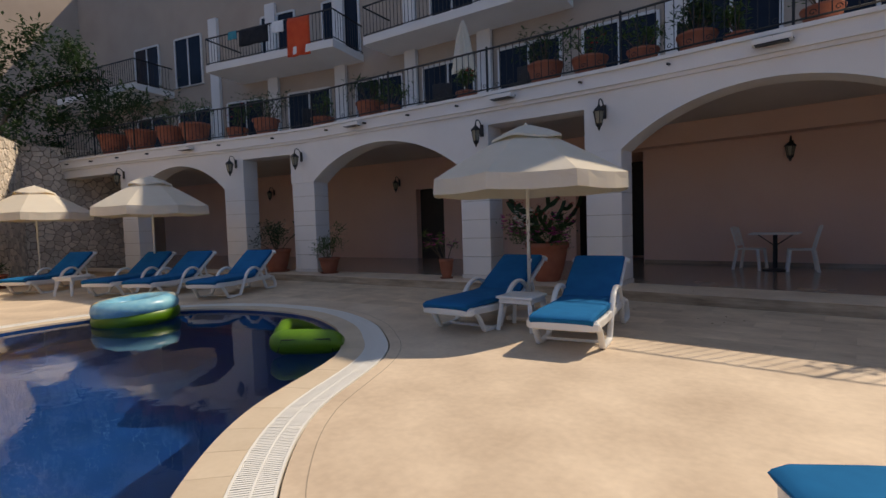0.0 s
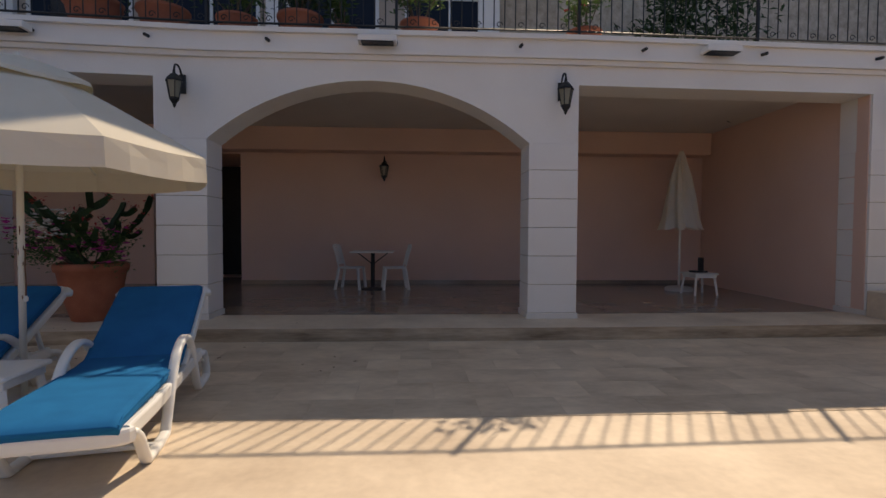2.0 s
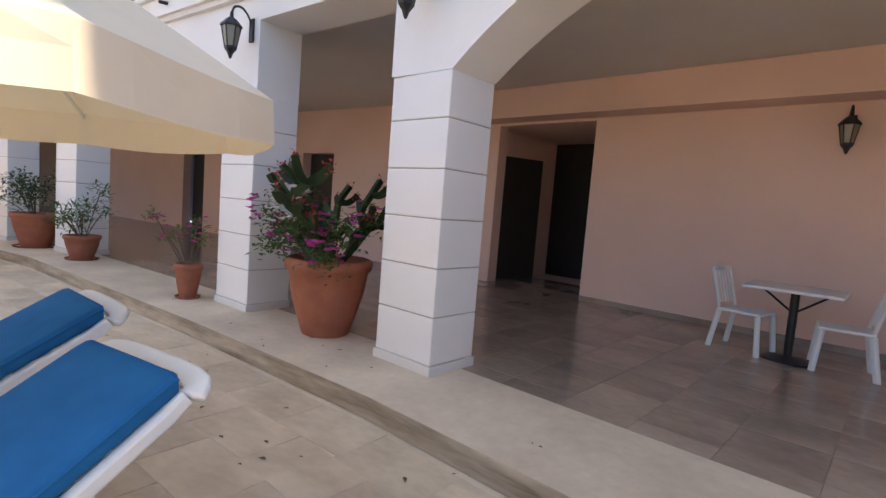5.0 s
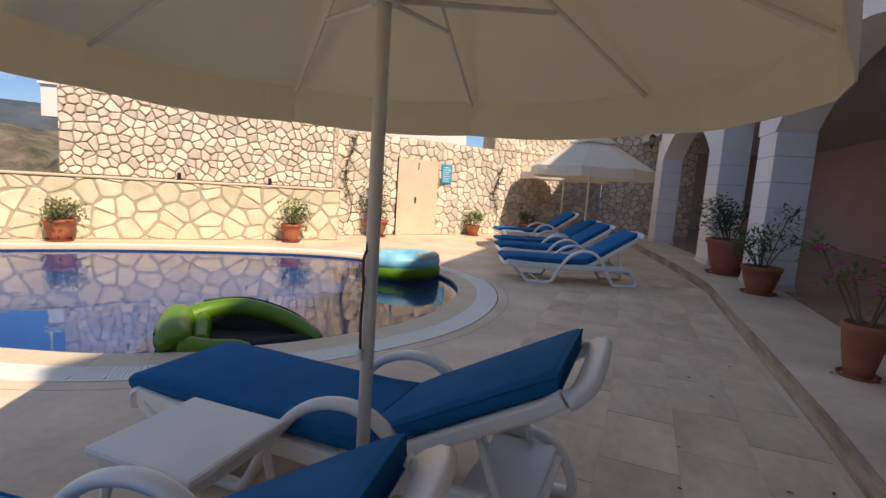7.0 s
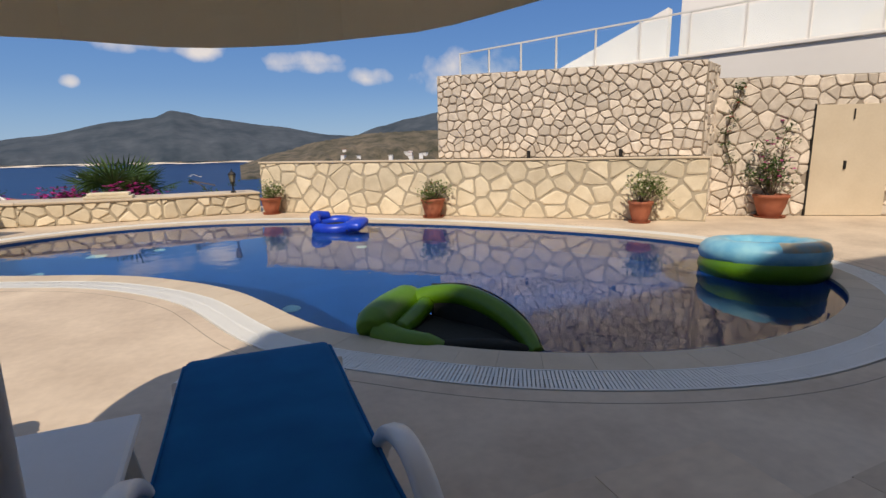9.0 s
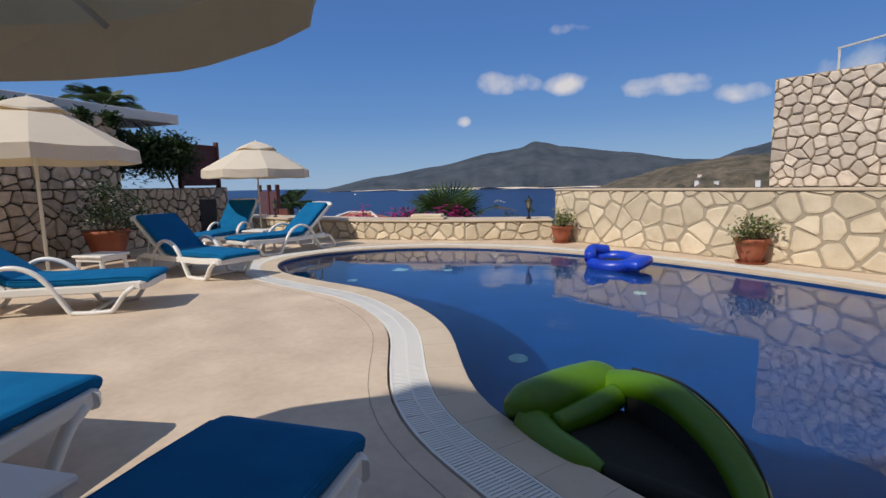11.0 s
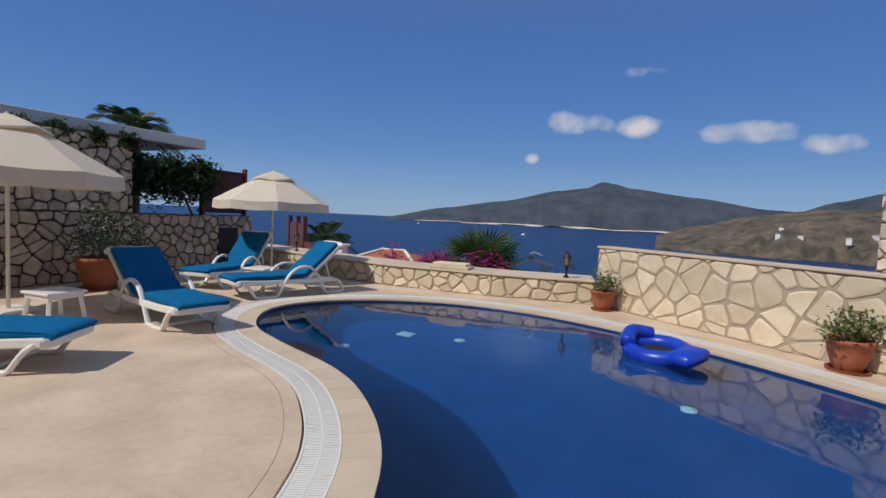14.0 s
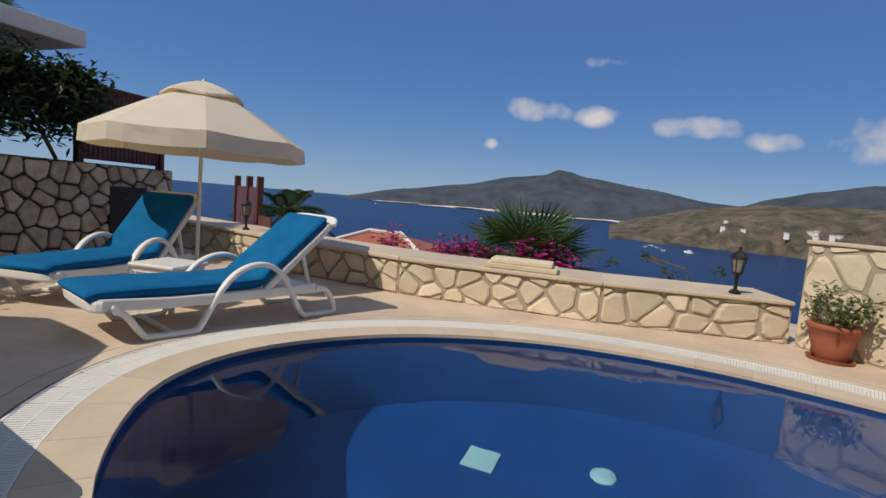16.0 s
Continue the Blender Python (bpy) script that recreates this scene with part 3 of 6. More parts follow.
def stone_verts(poly, gap, proud, rnd):
    """A stone with a sunken joint round it: back ring, shoulder ring and a slightly uneven face."""
    cx, cz = sum(p[0] for p in poly) / len(poly), sum(p[1] for p in poly) / len(poly)
    ring_pts = []
    n = len(poly)
    for k in range(n):
        p, q = poly[k], poly[(k + 1) % n]
        e = math.hypot(q[0] - p[0], q[1] - p[1])
        if e < gap * 1.2:
            continue
        for t in ((0.12, 0.88) if e > 0.05 else (0.5,)):
            x, z = p[0] + (q[0] - p[0]) * t, p[1] + (q[1] - p[1]) * t
            dx, dz = cx - x, cz - z
            r = math.hypot(dx, dz) or 1
            g = min(gap * rnd.uniform(0.5, 1.3), r * 0.4)
            ring_pts.append((x + dx / r * g, z + dz / r * g))
    if len(ring_pts) < 3:
        return None
    m = len(ring_pts)
    vs, fs = [], []
    tilt_x, tilt_z = rnd.uniform(-0.06, 0.06), rnd.uniform(-0.06, 0.06)
    for (x, z) in ring_pts:
        vs.append((x, 0.0, z))
    for (x, z) in ring_pts:
        vs.append((x, -proud * 0.65, z))
    for (x, z) in ring_pts:
        u, v = cx + (x - cx) * 0.82, cz + (z - cz) * 0.82
        vs.append((u, -proud * (1 + rnd.uniform(-0.15, 0.15)) + (u - cx) * tilt_x + (v - cz) * tilt_z, v))
    for k in range(m):
        j = (k + 1) % m
        fs.append((k, j, m + j, m + k))
        fs.append((m + k, m + j, 2 * m + j, 2 * m + k))
    fs.append(tuple(range(2 * m, 3 * m)))
    return vs, fs


def rubble_wall(name, label, p0, p1, z0, z1, thick, size, gap, proud, material, mortar, seed, flat=0.8, limit=300, skip=None, top=True):
    """A wall from p0 to p1 in the plan whose seen face looks to the left of that way; the stones of that face are pieces."""
    p0, p1 = Vector(p1), Vector(p0)
    L, ang = (p1 - p0).length, math.atan2(p1.y - p0.y, p1.x - p0.x)
    rnd = random.Random(seed)
    bm = B()
    box(bm, 0, 0, z0, L, thick, z1)
    wall = struct(name, bm, mortar, label, "wall")
    wall.matrix_basis = Matrix.Translation((p0.x, p0.y, 0)) @ Matrix.Rotation(ang, 4, "Z")
    rest_v, rest_f, made = [], [], 0
    for poly in cells(L, z1 - z0, size, seed, flat):
        cx = sum(p[0] for p in poly) / len(poly)
        cz = sum(p[1] for p in poly) / len(poly) + z0
        if skip and skip(cx, cz):
            continue
        got = stone_verts([(p[0], p[1] + z0) for p in poly], gap, proud, rnd)
        if not got:
            continue
        vs, fs = got
        if made < limit:
            me = bpy.data.meshes.new("stone")
            me.from_pydata(vs, [], fs)
            me.materials.append(material)
            piece("stone", me, wall)
            made += 1
        else:
            o = len(rest_v)
            rest_v += vs
            rest_f += [tuple(k + o for k in f) for f in fs]
    if rest_v:
        me = bpy.data.meshes.new("stones")
        me.from_pydata(rest_v, [], rest_f)
        me.materials.append(material)
        tagged(piece("stones", me, wall), kind="stuff")
    return wall


# sea side: low parapet, crazy-paved wall, tall rubble wall behind it
LOW_H = 0.42
low_pts = [(-1.0, -6.72), (0.9, -6.22), (3.3, -5.98), (5.2, -6.25), (9.6, -7.1)]
for k in range(len(low_pts) - 1):
    rubble_wall("parapet_%d" % (k + 1), "low rubble parapet wall on the sea side of the deck", low_pts[k], low_pts[k + 1], 0, LOW_H, 0.85, 0.36, 0.028, 0.024, M_STONE_FLAT, M_MORTAR, 50 + k, 0.6)
    p, q = Vector(low_pts[k + 1]), Vector(low_pts[k])
    bm = B()
    L = (q - p).length
    box(bm, 0.0, -0.05, LOW_H + 0.001, L, 0.90, LOW_H + 0.045 + 0.003 * k, 0.012)
    cap = struct("parapet_cap", bm, M_COPING, "pale stone slabs capping the parapet", "coping")
    cap.matrix_basis = Matrix.Translation((p.x, p.y, 0)) @ Matrix.Rotation(math.atan2(q.y - p.y, q.x - p.x), 4, "Z")
rubble_wall("wall_paved", "waist-high wall faced with pale irregular stone slabs", (-8.5, -1.49), (-1.05, -6.66), 0, 1.09, 0.34, 0.42, 0.030, 0.016, M_STONE_FLAT, M_MORTAR, 3, 0.62)
d_ = (Vector((-1.05, -6.66)) - Vector((-8.5, -1.49))).normalized()
n_ = Vector((-d_.y, d_.x))
bm = B()
box(bm, -0.02, -0.34, 1.092, 9.09, 0.03, 1.13, 0.008)
cap = struct("coping", bm, M_COPING, "flat pale coping of the slab-faced wall", "coping")
cap.matrix_basis = Matrix.Translation((-8.5, -1.49, 0)) @ Matrix.Rotation(math.atan2(d_.y, d_.x), 4, "Z")
rubble_wall("wall_tall", "tall sunlit wall of pale rubble stone", (-8.66, -1.86), (-4.62, -4.66), 1.131, 2.77, 0.5, 0.185, 0.014, 0.035, M_STONE, M_MORTAR_DK, 7, 0.8)
rubble_wall("wall_return", "short return of the rubble wall", (-9.2, -2.15), (-8.68, -1.85), 0, 2.73, 0.12, 0.22, 0.015, 0.03, M_STONE, M_MORTAR_DK, 9)
W2 = (Vector((-18.5, 2.4)), Vector((-9.1, -2.15)))
rubble_wall("wall_stone", "rubble stone garden wall with a beige panel door", W2[0], W2[1], 0, 2.5, 0.5, 0.25, 0.016, 0.03, M_STONE, M_MORTAR_DK, 11, 0.75, 300, lambda s, z: 1.70 < s < 3.05 and z < 1.95)
rubble_wall("wall_stone_high", "high part of the rubble stone garden wall", W2[0], W2[0] + (W2[1] - W2[0]).normalized() * 5.4, 2.501, 4.3, 0.5, 0.25, 0.016, 0.03, M_STONE, M_MORTAR, 13, 0.75)
rubble_wall("wall_corner", "rubble wall closing the garden against the arcade", (-18.9, 5.4), (-18.52, 2.42), 0, 4.3, 0.5, 0.25, 0.016, 0.03, M_STONE, M_MORTAR_DK, 15, 0.75, 200)
# west side wall towards the neighbour, in shade that its stone colour also carries
rubble_wall("wall_shaded", "dark shaded rubble wall beside the loungers", (7.75, -6.35), (7.2, 0.9), 0, 1.3, 0.4, 0.25, 0.02, 0.05, M_STONE_SHADE, M_JOINT, 17, 0.8)
rubble_wall("wall_shaded_high", "higher part of the shaded rubble wall", (7.5, -3.1), (7.2, 0.9), 1.301, 2.75, 0.4, 0.25, 0.02, 0.05, M_STONE_SHADE, M_JOINT, 19, 0.8)

# ---- loungers, umbrellas, tables ----
def lounger(label, lift):
    """A resin sun lounger, its foot at the origin and its head towards +y; lift: the backrest's slope in degrees."""
    t = thing("sun_lounger", label, "lounger", "sun loungers")
    sec = rounded(0.064, 0.046, 0.018, 2)
    ca, sa = math.cos(radians(lift)), math.sin(radians(lift))

    def on_back(d, up):
        return (1.28 + d * ca - up * sa, 0.31 + d * sa + up * ca)

    for sx in (-0.33, 0.33):
        leg = [(sx, y, z) for y, z in ((0.10, 0.27), (0.20, 0.20), (0.31, 0.05), (0.37, 0.022), (0.66, 0.022), (0.73, 0.06), (0.86, 0.29), (1.00, 0.45), (1.17, 0.52), (1.33, 0.50), (1.47, 0.38),
                                         (1.60, 0.14), (1.68, 0.03), (1.75, 0.022), (1.98, 0.022), (2.03, 0.05), (2.0, 0.15), (1.92, 0.25), (1.80, 0.28))]
        part("leg_arm", sweep(B(), smooth_line(leg, 4), sec, (1, 0, 0)), M_RESIN, t, "white curved resin arm and leg", True)
        part("side_rail", sweep(B(), [(sx * 0.97, y, z) for y, z in ((0.03, 0.29), (0.5, 0.265), (1.3, 0.265), (1.8, 0.28))], rounded(0.045, 0.085, 0.014, 2), (1, 0, 0)), M_RESIN, t)
        part("back_rail", sweep(B(), [(sx * 0.94, *on_back(d, u)) for d, u in ((0.0, -0.02), (0.45, -0.012), (0.78, -0.008), (0.86, 0.004))], rounded(0.048, 0.062, 0.014, 2), (1, 0, 0)), M_RESIN, t)
        y, z = on_back(0.5, -0.03)
        part("back_strut", sweep(B(), [(sx * 0.8, y, z), (sx * 0.8, y + 0.10, 0.27)], rounded(0.035, 0.03, 0.008, 2), (1, 0, 0)), M_RESIN, t)
    part("foot_bar", sweep(B(), smooth_line([(-0.34, 0.06, 0.28), (-0.25, 0.01, 0.28), (0.25, 0.01, 0.28), (0.34, 0.06, 0.28)], 4), rounded(0.085, 0.06, 0.02, 2), (0, 0, 1)), M_RESIN, t)
    y, z = on_back(0.87, 0.0)
    y1, z1 = on_back(0.93, 0.004)
    part("head_bar", sweep(B(), smooth_line([(-0.33, y, z), (-0.25, y1, z1), (0.25, y1, z1), (0.33, y, z)], 4), rounded(0.10, 0.045, 0.021, 3), (0, ca, sa)), M_RESIN, t, "white rounded headboard", True)
    part("rear_tray", box(B(), -0.30, 1.66, 0.215, 0.30, 1.95, 0.252, 0.012), M_RESIN, t)
    part("rear_bar", sweep(B(), [(-0.33, 1.95, 0.19), (0.33, 1.95, 0.19)], rounded(0.035, 0.05, 0.01, 2), (0, 0, 1)), M_RESIN, t)
    part("front_bar", sweep(B(), [(-0.33, 0.52, 0.03), (0.33, 0.52, 0.03)], rounded(0.03, 0.04, 0.008, 2), (0, 0, 1)), M_RESIN, t)
    me = mesh_of("slat", box(B(), -0.31, -0.035, -0.009, 0.31, 0.035, 0.009, 0.003), M_RESIN)
    for k in range(12):
        piece("slat", me, t, Matrix.Translation((0, 0.12 + 0.1 * k, 0.295)))
    for k in range(8):
        y, z = on_back(0.06 + 0.1 * k, 0.0)
        piece("slat", me, t, pose(0, y, z, lift))
    seat = [(0, y, z) for y, z in ((-0.03, 0.325), (0.03, 0.347), (0.3, 0.352), (0.6, 0.348), (1.1, 0.35), (1.26, 0.362))]
    back = [(0, *on_back(d, u)) for d, u in ((0.02, 0.052), (0.12, 0.058), (0.45, 0.06), (0.81, 0.06), (0.86, 0.056))]
    sec = rounded(0.63, 0.082, 0.036, 4)
    for name, line, what in (("mattress", seat, "flat blue canvas seat mattress"), ("back_mattress", back, "raised blue canvas back mattress")):
        pad = part(name, sweep(B(), smooth_line(line, 4), sec, (1, 0, 0)), M_MATTRESS, t, what, True)
        for sx in (-0.312, 0.312):
            part("piping", sweep(B(), [(sx, y, z + 0.026) for _, y, z in line], ring(0.007, 6)), M_MATTRESS, pad)
    return t


LOUNGERS = [((0.17, 3.03), 12, 30, "white resin lounger with a half-sunlit blue mattress"), ((-1.35, 3.1), 4, 29, "white resin lounger with a shaded blue mattress beside an umbrella"),
            ((-7.1, 2.85), 28, 32, "white resin lounger with blue mattress by the pool's round end"), ((-8.55, 2.25), 30, 32, "white resin lounger with blue mattress under an umbrella"),
            ((-9.6, 1.85), 33, 32, "white resin lounger with blue mattress under an umbrella"), ((-12.0, 0.95), 36, 34, "white resin lounger with blue mattress near the stone wall"),
            ((2.36, 0.52), -58, 36, "white resin lounger with bright blue mattress at the pool edge"), ((2.55, -1.0), -100, 35, "white resin lounger with blue mattress turned to the pool"),
            ((5.35, -2.95), -166, 46, "white resin lounger with bright blue mattress by the parapet"), ((4.2, -2.72), 163, 40, "white resin lounger with bright blue mattress facing the deck")]
for (x, y), rz, lift, label in LOUNGERS:
    lounger(label, lift).matrix_basis = pose(x, y, 0, 0, 0, rz)


def umbrella(label, radius=1.28, top=2.585, rim=1.875, sides=8):
    t = thing("parasol", label, "parasol", "parasols")
    part("pole", sweep(B(), [(0, 0, 0.05), (0, 0, top - 0.03)], ring(0.024, 12)), M_POLE, t, "white painted metal pole", True)
    bm = B()
    box(bm, -0.25, -0.25, 0.0, 0.25, 0.25, 0.06, 0.02)
    part("base", bm, M_CEIL, t, "flat concrete base plate")
    bm = B()
    rows = []
    per = 6
    for k in range(9):
        f = k / 8
        row = []
        for i in range(sides * per):
            a = 2 * math.pi * i / (sides * per)
            loc = (i % per) / per
            chord = math.cos(math.pi / sides) / math.cos(2 * math.pi / sides * (loc - 0.5))
            sag = 0.045 * math.sin(math.pi * loc) * f
            r = (0.30 + (radius - 0.30) * f) * (chord * 0.6 + 0.4)
            row.append(bm.verts.new((r * math.cos(a), r * math.sin(a), top - 0.16 - (top - 0.16 - rim) * f ** 1.08 - sag * 0.5)))
        rows.append(row)
    n = sides * per
    for drop, flare in ((0.08, 0.004), (0.19, 0.012)):
        row = []
        for i in range(n):
            v = rows[8][i].co
            a = math.atan2(v.y, v.x)
            w = 0.006 * math.sin(i * 2.1) + 0.004 * math.sin(i * 5.3)
            row.append(bm.verts.new((v.x + (flare + w) * math.cos(a), v.y + (flare + w) * math.sin(a), v.z - drop)))
        rows.append(row)
    for r, s in zip(rows, rows[1:]):
        for i in range(n):
            bm.faces.new((r[i], r[(i + 1) % n], s[(i + 1) % n], s[i]))
    can = part("canopy", bm, M_CANOPY, t, "cream canvas canopy with a straight valance")
    so = can.modifiers.new("thick", "SOLIDIFY")
    so.thickness = 0.004
    bm = B()
    cap_rows = []
    for r, z in ((0.02, top), (0.12, top - 0.03), (0.30, top - 0.10), (0.46, top - 0.185), (0.47, top - 0.215)):
        cap_rows.append([bm.verts.new((r * (1 + 0.03 * math.cos(sides * 2 * math.pi * i / 32)) * math.cos(2 * math.pi * i / 32), r * (1 + 0.03 * math.cos(sides * 2 * math.pi * i / 32)) * math.sin(2 * math.pi * i / 32),
                                         z + 0.02 * (r / 0.46) * math.cos(sides / 2 * 2 * math.pi * i / 32))) for i in range(32)])
    for r, s in zip(cap_rows, cap_rows[1:]):
        for i in range(32):
            bm.faces.new((r[i], r[(i + 1) % 32], s[(i + 1) % 32], s[i]))
    vent = part("vent_cap", bm, M_CANOPY, t, "small raised canvas vent")
    so = vent.modifiers.new("thick", "SOLIDIFY")
    so.thickness = 0.004
    part("finial", lathe(B(), [(0, top + 0.03), (0.02, top + 0.02), (0.025, top), (0.0, top - 0.02)], 10), M_POLE, t)
    part("hub", lathe(B(), [(0.026, top - 0.62), (0.05, top - 0.62), (0.05, top - 0.55), (0.026, top - 0.55)], 12), M_POLE, t)
    for k in range(sides):
        a = 2 * math.pi * k / sides
        ca, sa = math.cos(a), math.sin(a)
        part("rib", sweep(B(), [(0.03 * ca, 0.03 * sa, top - 0.17), (radius * 0.985 * ca, radius * 0.985 * sa, rim - 0.025)], rounded(0.018, 0.022, 0.004, 1)), M_POLE, t)
        part("strut", sweep(B(), [(0.05 * ca, 0.05 * sa, top - 0.60), (radius * 0.55 * ca, radius * 0.55 * sa, (top - 0.17) * 0.45 + (rim - 0.02) * 0.55 - 0.02)], rounded(0.016, 0.02, 0.004, 1)), M_POLE, t)
    return t


u1 = umbrella("open cream canvas parasol on a white pole")
u1.matrix_basis = pose(-1.02, 4.48, 0, 0, 0, 10)
for x, y, rz, s in ((-10.7, 3.4, 3, 1.03), (-14.6, 1.95, 20, 1.03), (5.3, -0.18, 12, 1.0), (5.3, -4.72, 5, 0.89)):
    c = copy_thing(u1, pose(x, y, 0, 0, 0, rz))
    if s != 1.0:
        c.scale = (0.90 if s < 0.9 else 1.0, 0.90 if s < 0.9 else 1.0, s)

# rust spots and a hanging cord on the nearest pole
M_RUST = mat("rust", (0.10, 0.04, 0.02), (0.22, 0.10, 0.05), rough=0.9, scale=20, fine=90, bump=0.5)
for z, a, h in ((1.02, 200, 0.03), (1.05, 320, 0.02), (1.14, 250, 0.04), (1.17, 330, 0.025), (1.30, 280, 0.05), (0.80, 300, 0.02)):
    part("rust_spot", lathe(B(), [(0.0, -h), (0.004, -h * 0.5), (0.0055, 0), (0.004, h * 0.5), (0.0, h)], 8, (0.0215 * math.cos(radians(a)), 0.0215 * math.sin(radians(a)), z)), M_RUST, u1)
cord = part("cord", sweep(B(), smooth_line([(0.026, -0.008, 1.16), (0.034, -0.016, 1.12), (0.029, -0.014, 1.02), (0.034, -0.016, 0.92), (0.031, -0.014, 0.80)], 5), ring(0.005, 6)), M_RUST, u1, "thin brown cord")
part("cord_toggle", lathe(B(), [(0, 0), (0.013, 0.005), (0.016, 0.03), (0.008, 0.045), (0, 0.047)], 10, (0.031, -0.014, 0.765)), M_RESIN, cord)


def side_table(label):
    t = thing("side_table", label, "table", "side tables")
    part("tabletop", box(B(), -0.24, -0.24, 0.385, 0.24, 0.24, 0.42, 0.016), M_RESIN, t)
    part("apron", box(B(), -0.21, -0.21, 0.33, 0.21, 0.21, 0.384, 0.008), M_RESIN, t)
    for sx in (-1, 1):
        for sy in (-1, 1):
            part("leg", sweep(B(), [(sx * 0.18, sy * 0.18, 0.34), (sx * 0.205, sy * 0.205, 0.15), (sx * 0.22, sy * 0.22, 0.0)], rounded(0.05, 0.035, 0.01, 2)), M_RESIN, t)
    return t


tb = side_table("white resin side table between two loungers")
tb.matrix_basis = pose(-0.78, 3.88, 0, 0, 0, 6)
for x, y, rz in ((-10.9, 1.75, 30), (4.2, -0.2, 8), (4.55, -3.75, 10), (7.24, 9.75, 4)):
    copy_thing(tb, pose(x, y, FLOOR if y > 9 else 0, 0, 0, rz))

# ---- sea and far land ----
SEA = -25.0
bm = B()
vs = [bm.verts.new(p) for p in ((-4800, -4800, SEA), (4800, -4800, SEA), (4800, 60, SEA), (-4800, 60, SEA))]
bm.faces.new(vs)
M_SEA = mat("sea_water", (0.002, 0.022, 0.088), (0.004, 0.033, 0.120), rough=0.35, scale=0.004, fine=0.15, bump=0.5, dist=0.6, spec=0.15)
struct("sea", bm, M_SEA, "deep blue sea out to the horizon", "sea")
# far slopes: the blue of aerial haze is mixed into the scrub colour
M_HILL_HAZE = mat("haze_blue_scrub", (0.018, 0.034, 0.05), (0.085, 0.10, 0.12), rough=1.0, scale=0.006, fine=0.03, bump=0)
M_HILL2 = mat("near_scrub", (0.022, 0.028, 0.016), (0.20, 0.155, 0.11), rough=1.0, scale=0.05, fine=0.4, bump=0)


def far_land(name, label, ridge, dist, depth, material, seed, lumps):
    """Land that rises from the shore at dist to a ridge; ridge: (bearing in degrees, elevation in degrees seen from the deck)."""
    bm = B()
    ridge = sorted(ridge)
    n, rows = 220, 14
    grid = []
    for i in range(n + 1):
        b = ridge[0][0] + (ridge[-1][0] - ridge[0][0]) * i / n
        k = max(j for j in range(len(ridge)) if ridge[j][0] <= b + 1e-9)
        if k == len(ridge) - 1:
            k -= 1
        (b0, e0), (b1, e1) = ridge[k], ridge[k + 1]
        t = (b - b0) / (b1 - b0)
        t = t * t * (3 - 2 * t) * 0.5 + t * 0.5
        top = (dist + depth) * math.tan(radians(e0 + (e1 - e0) * t)) + 1.4
        col = []
        for r in range(rows + 1):
            f = r / rows
            rr = dist + depth * f + 40 * noise.noise(Vector((b * 0.3, f * 2, seed)))
            z = SEA - 2 + (top - SEA + 2) * (f ** 0.85)
            if 0 < r < rows:
                z += lumps * noise.noise(Vector((b * 1.1, f * 5, seed))) * (1 - f) * min(1, (top - SEA) / 60)
            if r == rows:
                z += lumps * 0.10 * noise.noise(Vector((b * 2.5, 3, seed)))
            a = radians(b)
            col.append(bm.verts.new((-math.sin(a) * rr, math.cos(a) * rr, z)))
        grid.append(col)
    for c, d in zip(grid, grid[1:]):
        for r in range(rows):
            bm.faces.new((c[r], d[r], d[r + 1], c[r + 1]))
    return struct(name, bm, material, label, "mountain", True)


far_land("island", "hazy dark green island mountain across the bay", [(214, -0.40), (207, 1.0), (200.7, 2.0), (194.6, 3.35), (191.5, 3.8), (189.9, 4.5), (188.6, 4.3), (187, 3.87), (180.6, 3.07), (174.5, 2.1), (166, 1.5), (150, 1.2)], 2300, 700, M_HILL_HAZE, 4.0, 16)
far_land("headland", "scrubby grey headland with pale cuttings", [(184, -0.9), (180, 0.3), (176.2, 1.3), (170.6, 2.2), (165, 2.4), (158, 2.6), (148, 2.0), (130, 1.5)], 600, 220, M_HILL2, 9.0, 14)
far_land("far_hill", "distant hill with haze mixed into its blue-grey colour", [(174, 1.2), (169, 3.0), (166, 3.75), (162, 4.5), (155, 4.6), (146, 3.6), (132, 2.0)], 1900, 500, M_HILL_HAZE, 6.0, 14)

far_land("shoreline", "pale rocky shoreline at the foot of the island", [(213, -0.62), (205, -0.50), (196, -0.47), (188, -0.46), (180, -0.50), (172, -0.56)], 2286, 14, M_STONE, 4.0, 1.0)

# ---- pool edge: coping slabs and the overflow grating ----
def along(line, step):
    """Points and outward normals at even steps on a closed line."""
    n, out, carry = len(line), [], 0.0
    for i in range(n):
        a, b = line[i], line[(i + 1) % n]
        d = b - a
        L = d.length
        while carry < L:
            t = d.normalized()
            o = Vector((t.y, -t.x, 0)) * (1 if AREA > 0 else -1)
            out.append((a + d * (carry / L), t, o))
            carry += step
        carry -= L
    return out


coping = struct("pool_edge", ring_strip(B(), grown(POOL, 0.006), grown(POOL, 0.256), -0.30, -0.006), M_MORTAR, "pale stone coping round the pool", "coping")
for i in range(0, len(POOL), 2):
    a0, a1, a2 = POOL[i], POOL[(i + 1) % len(POOL)], POOL[(i + 2) % len(POOL)]
    b0, b1, b2 = G_COPING[i], G_COPING[(i + 1) % len(POOL)], G_COPING[(i + 2) % len(POOL)]
    c = (a0 + a2 + b0 + b2) / 4
    poly = [c + (p - c) * 0.992 for p in (a0, a1, a2, b2, b1, b0)]
    bm = B()
    prism(bm, [(p.x, p.y) for p in poly], -0.05, 0.0)
    part("coping_slab", bm, M_COPING, coping)

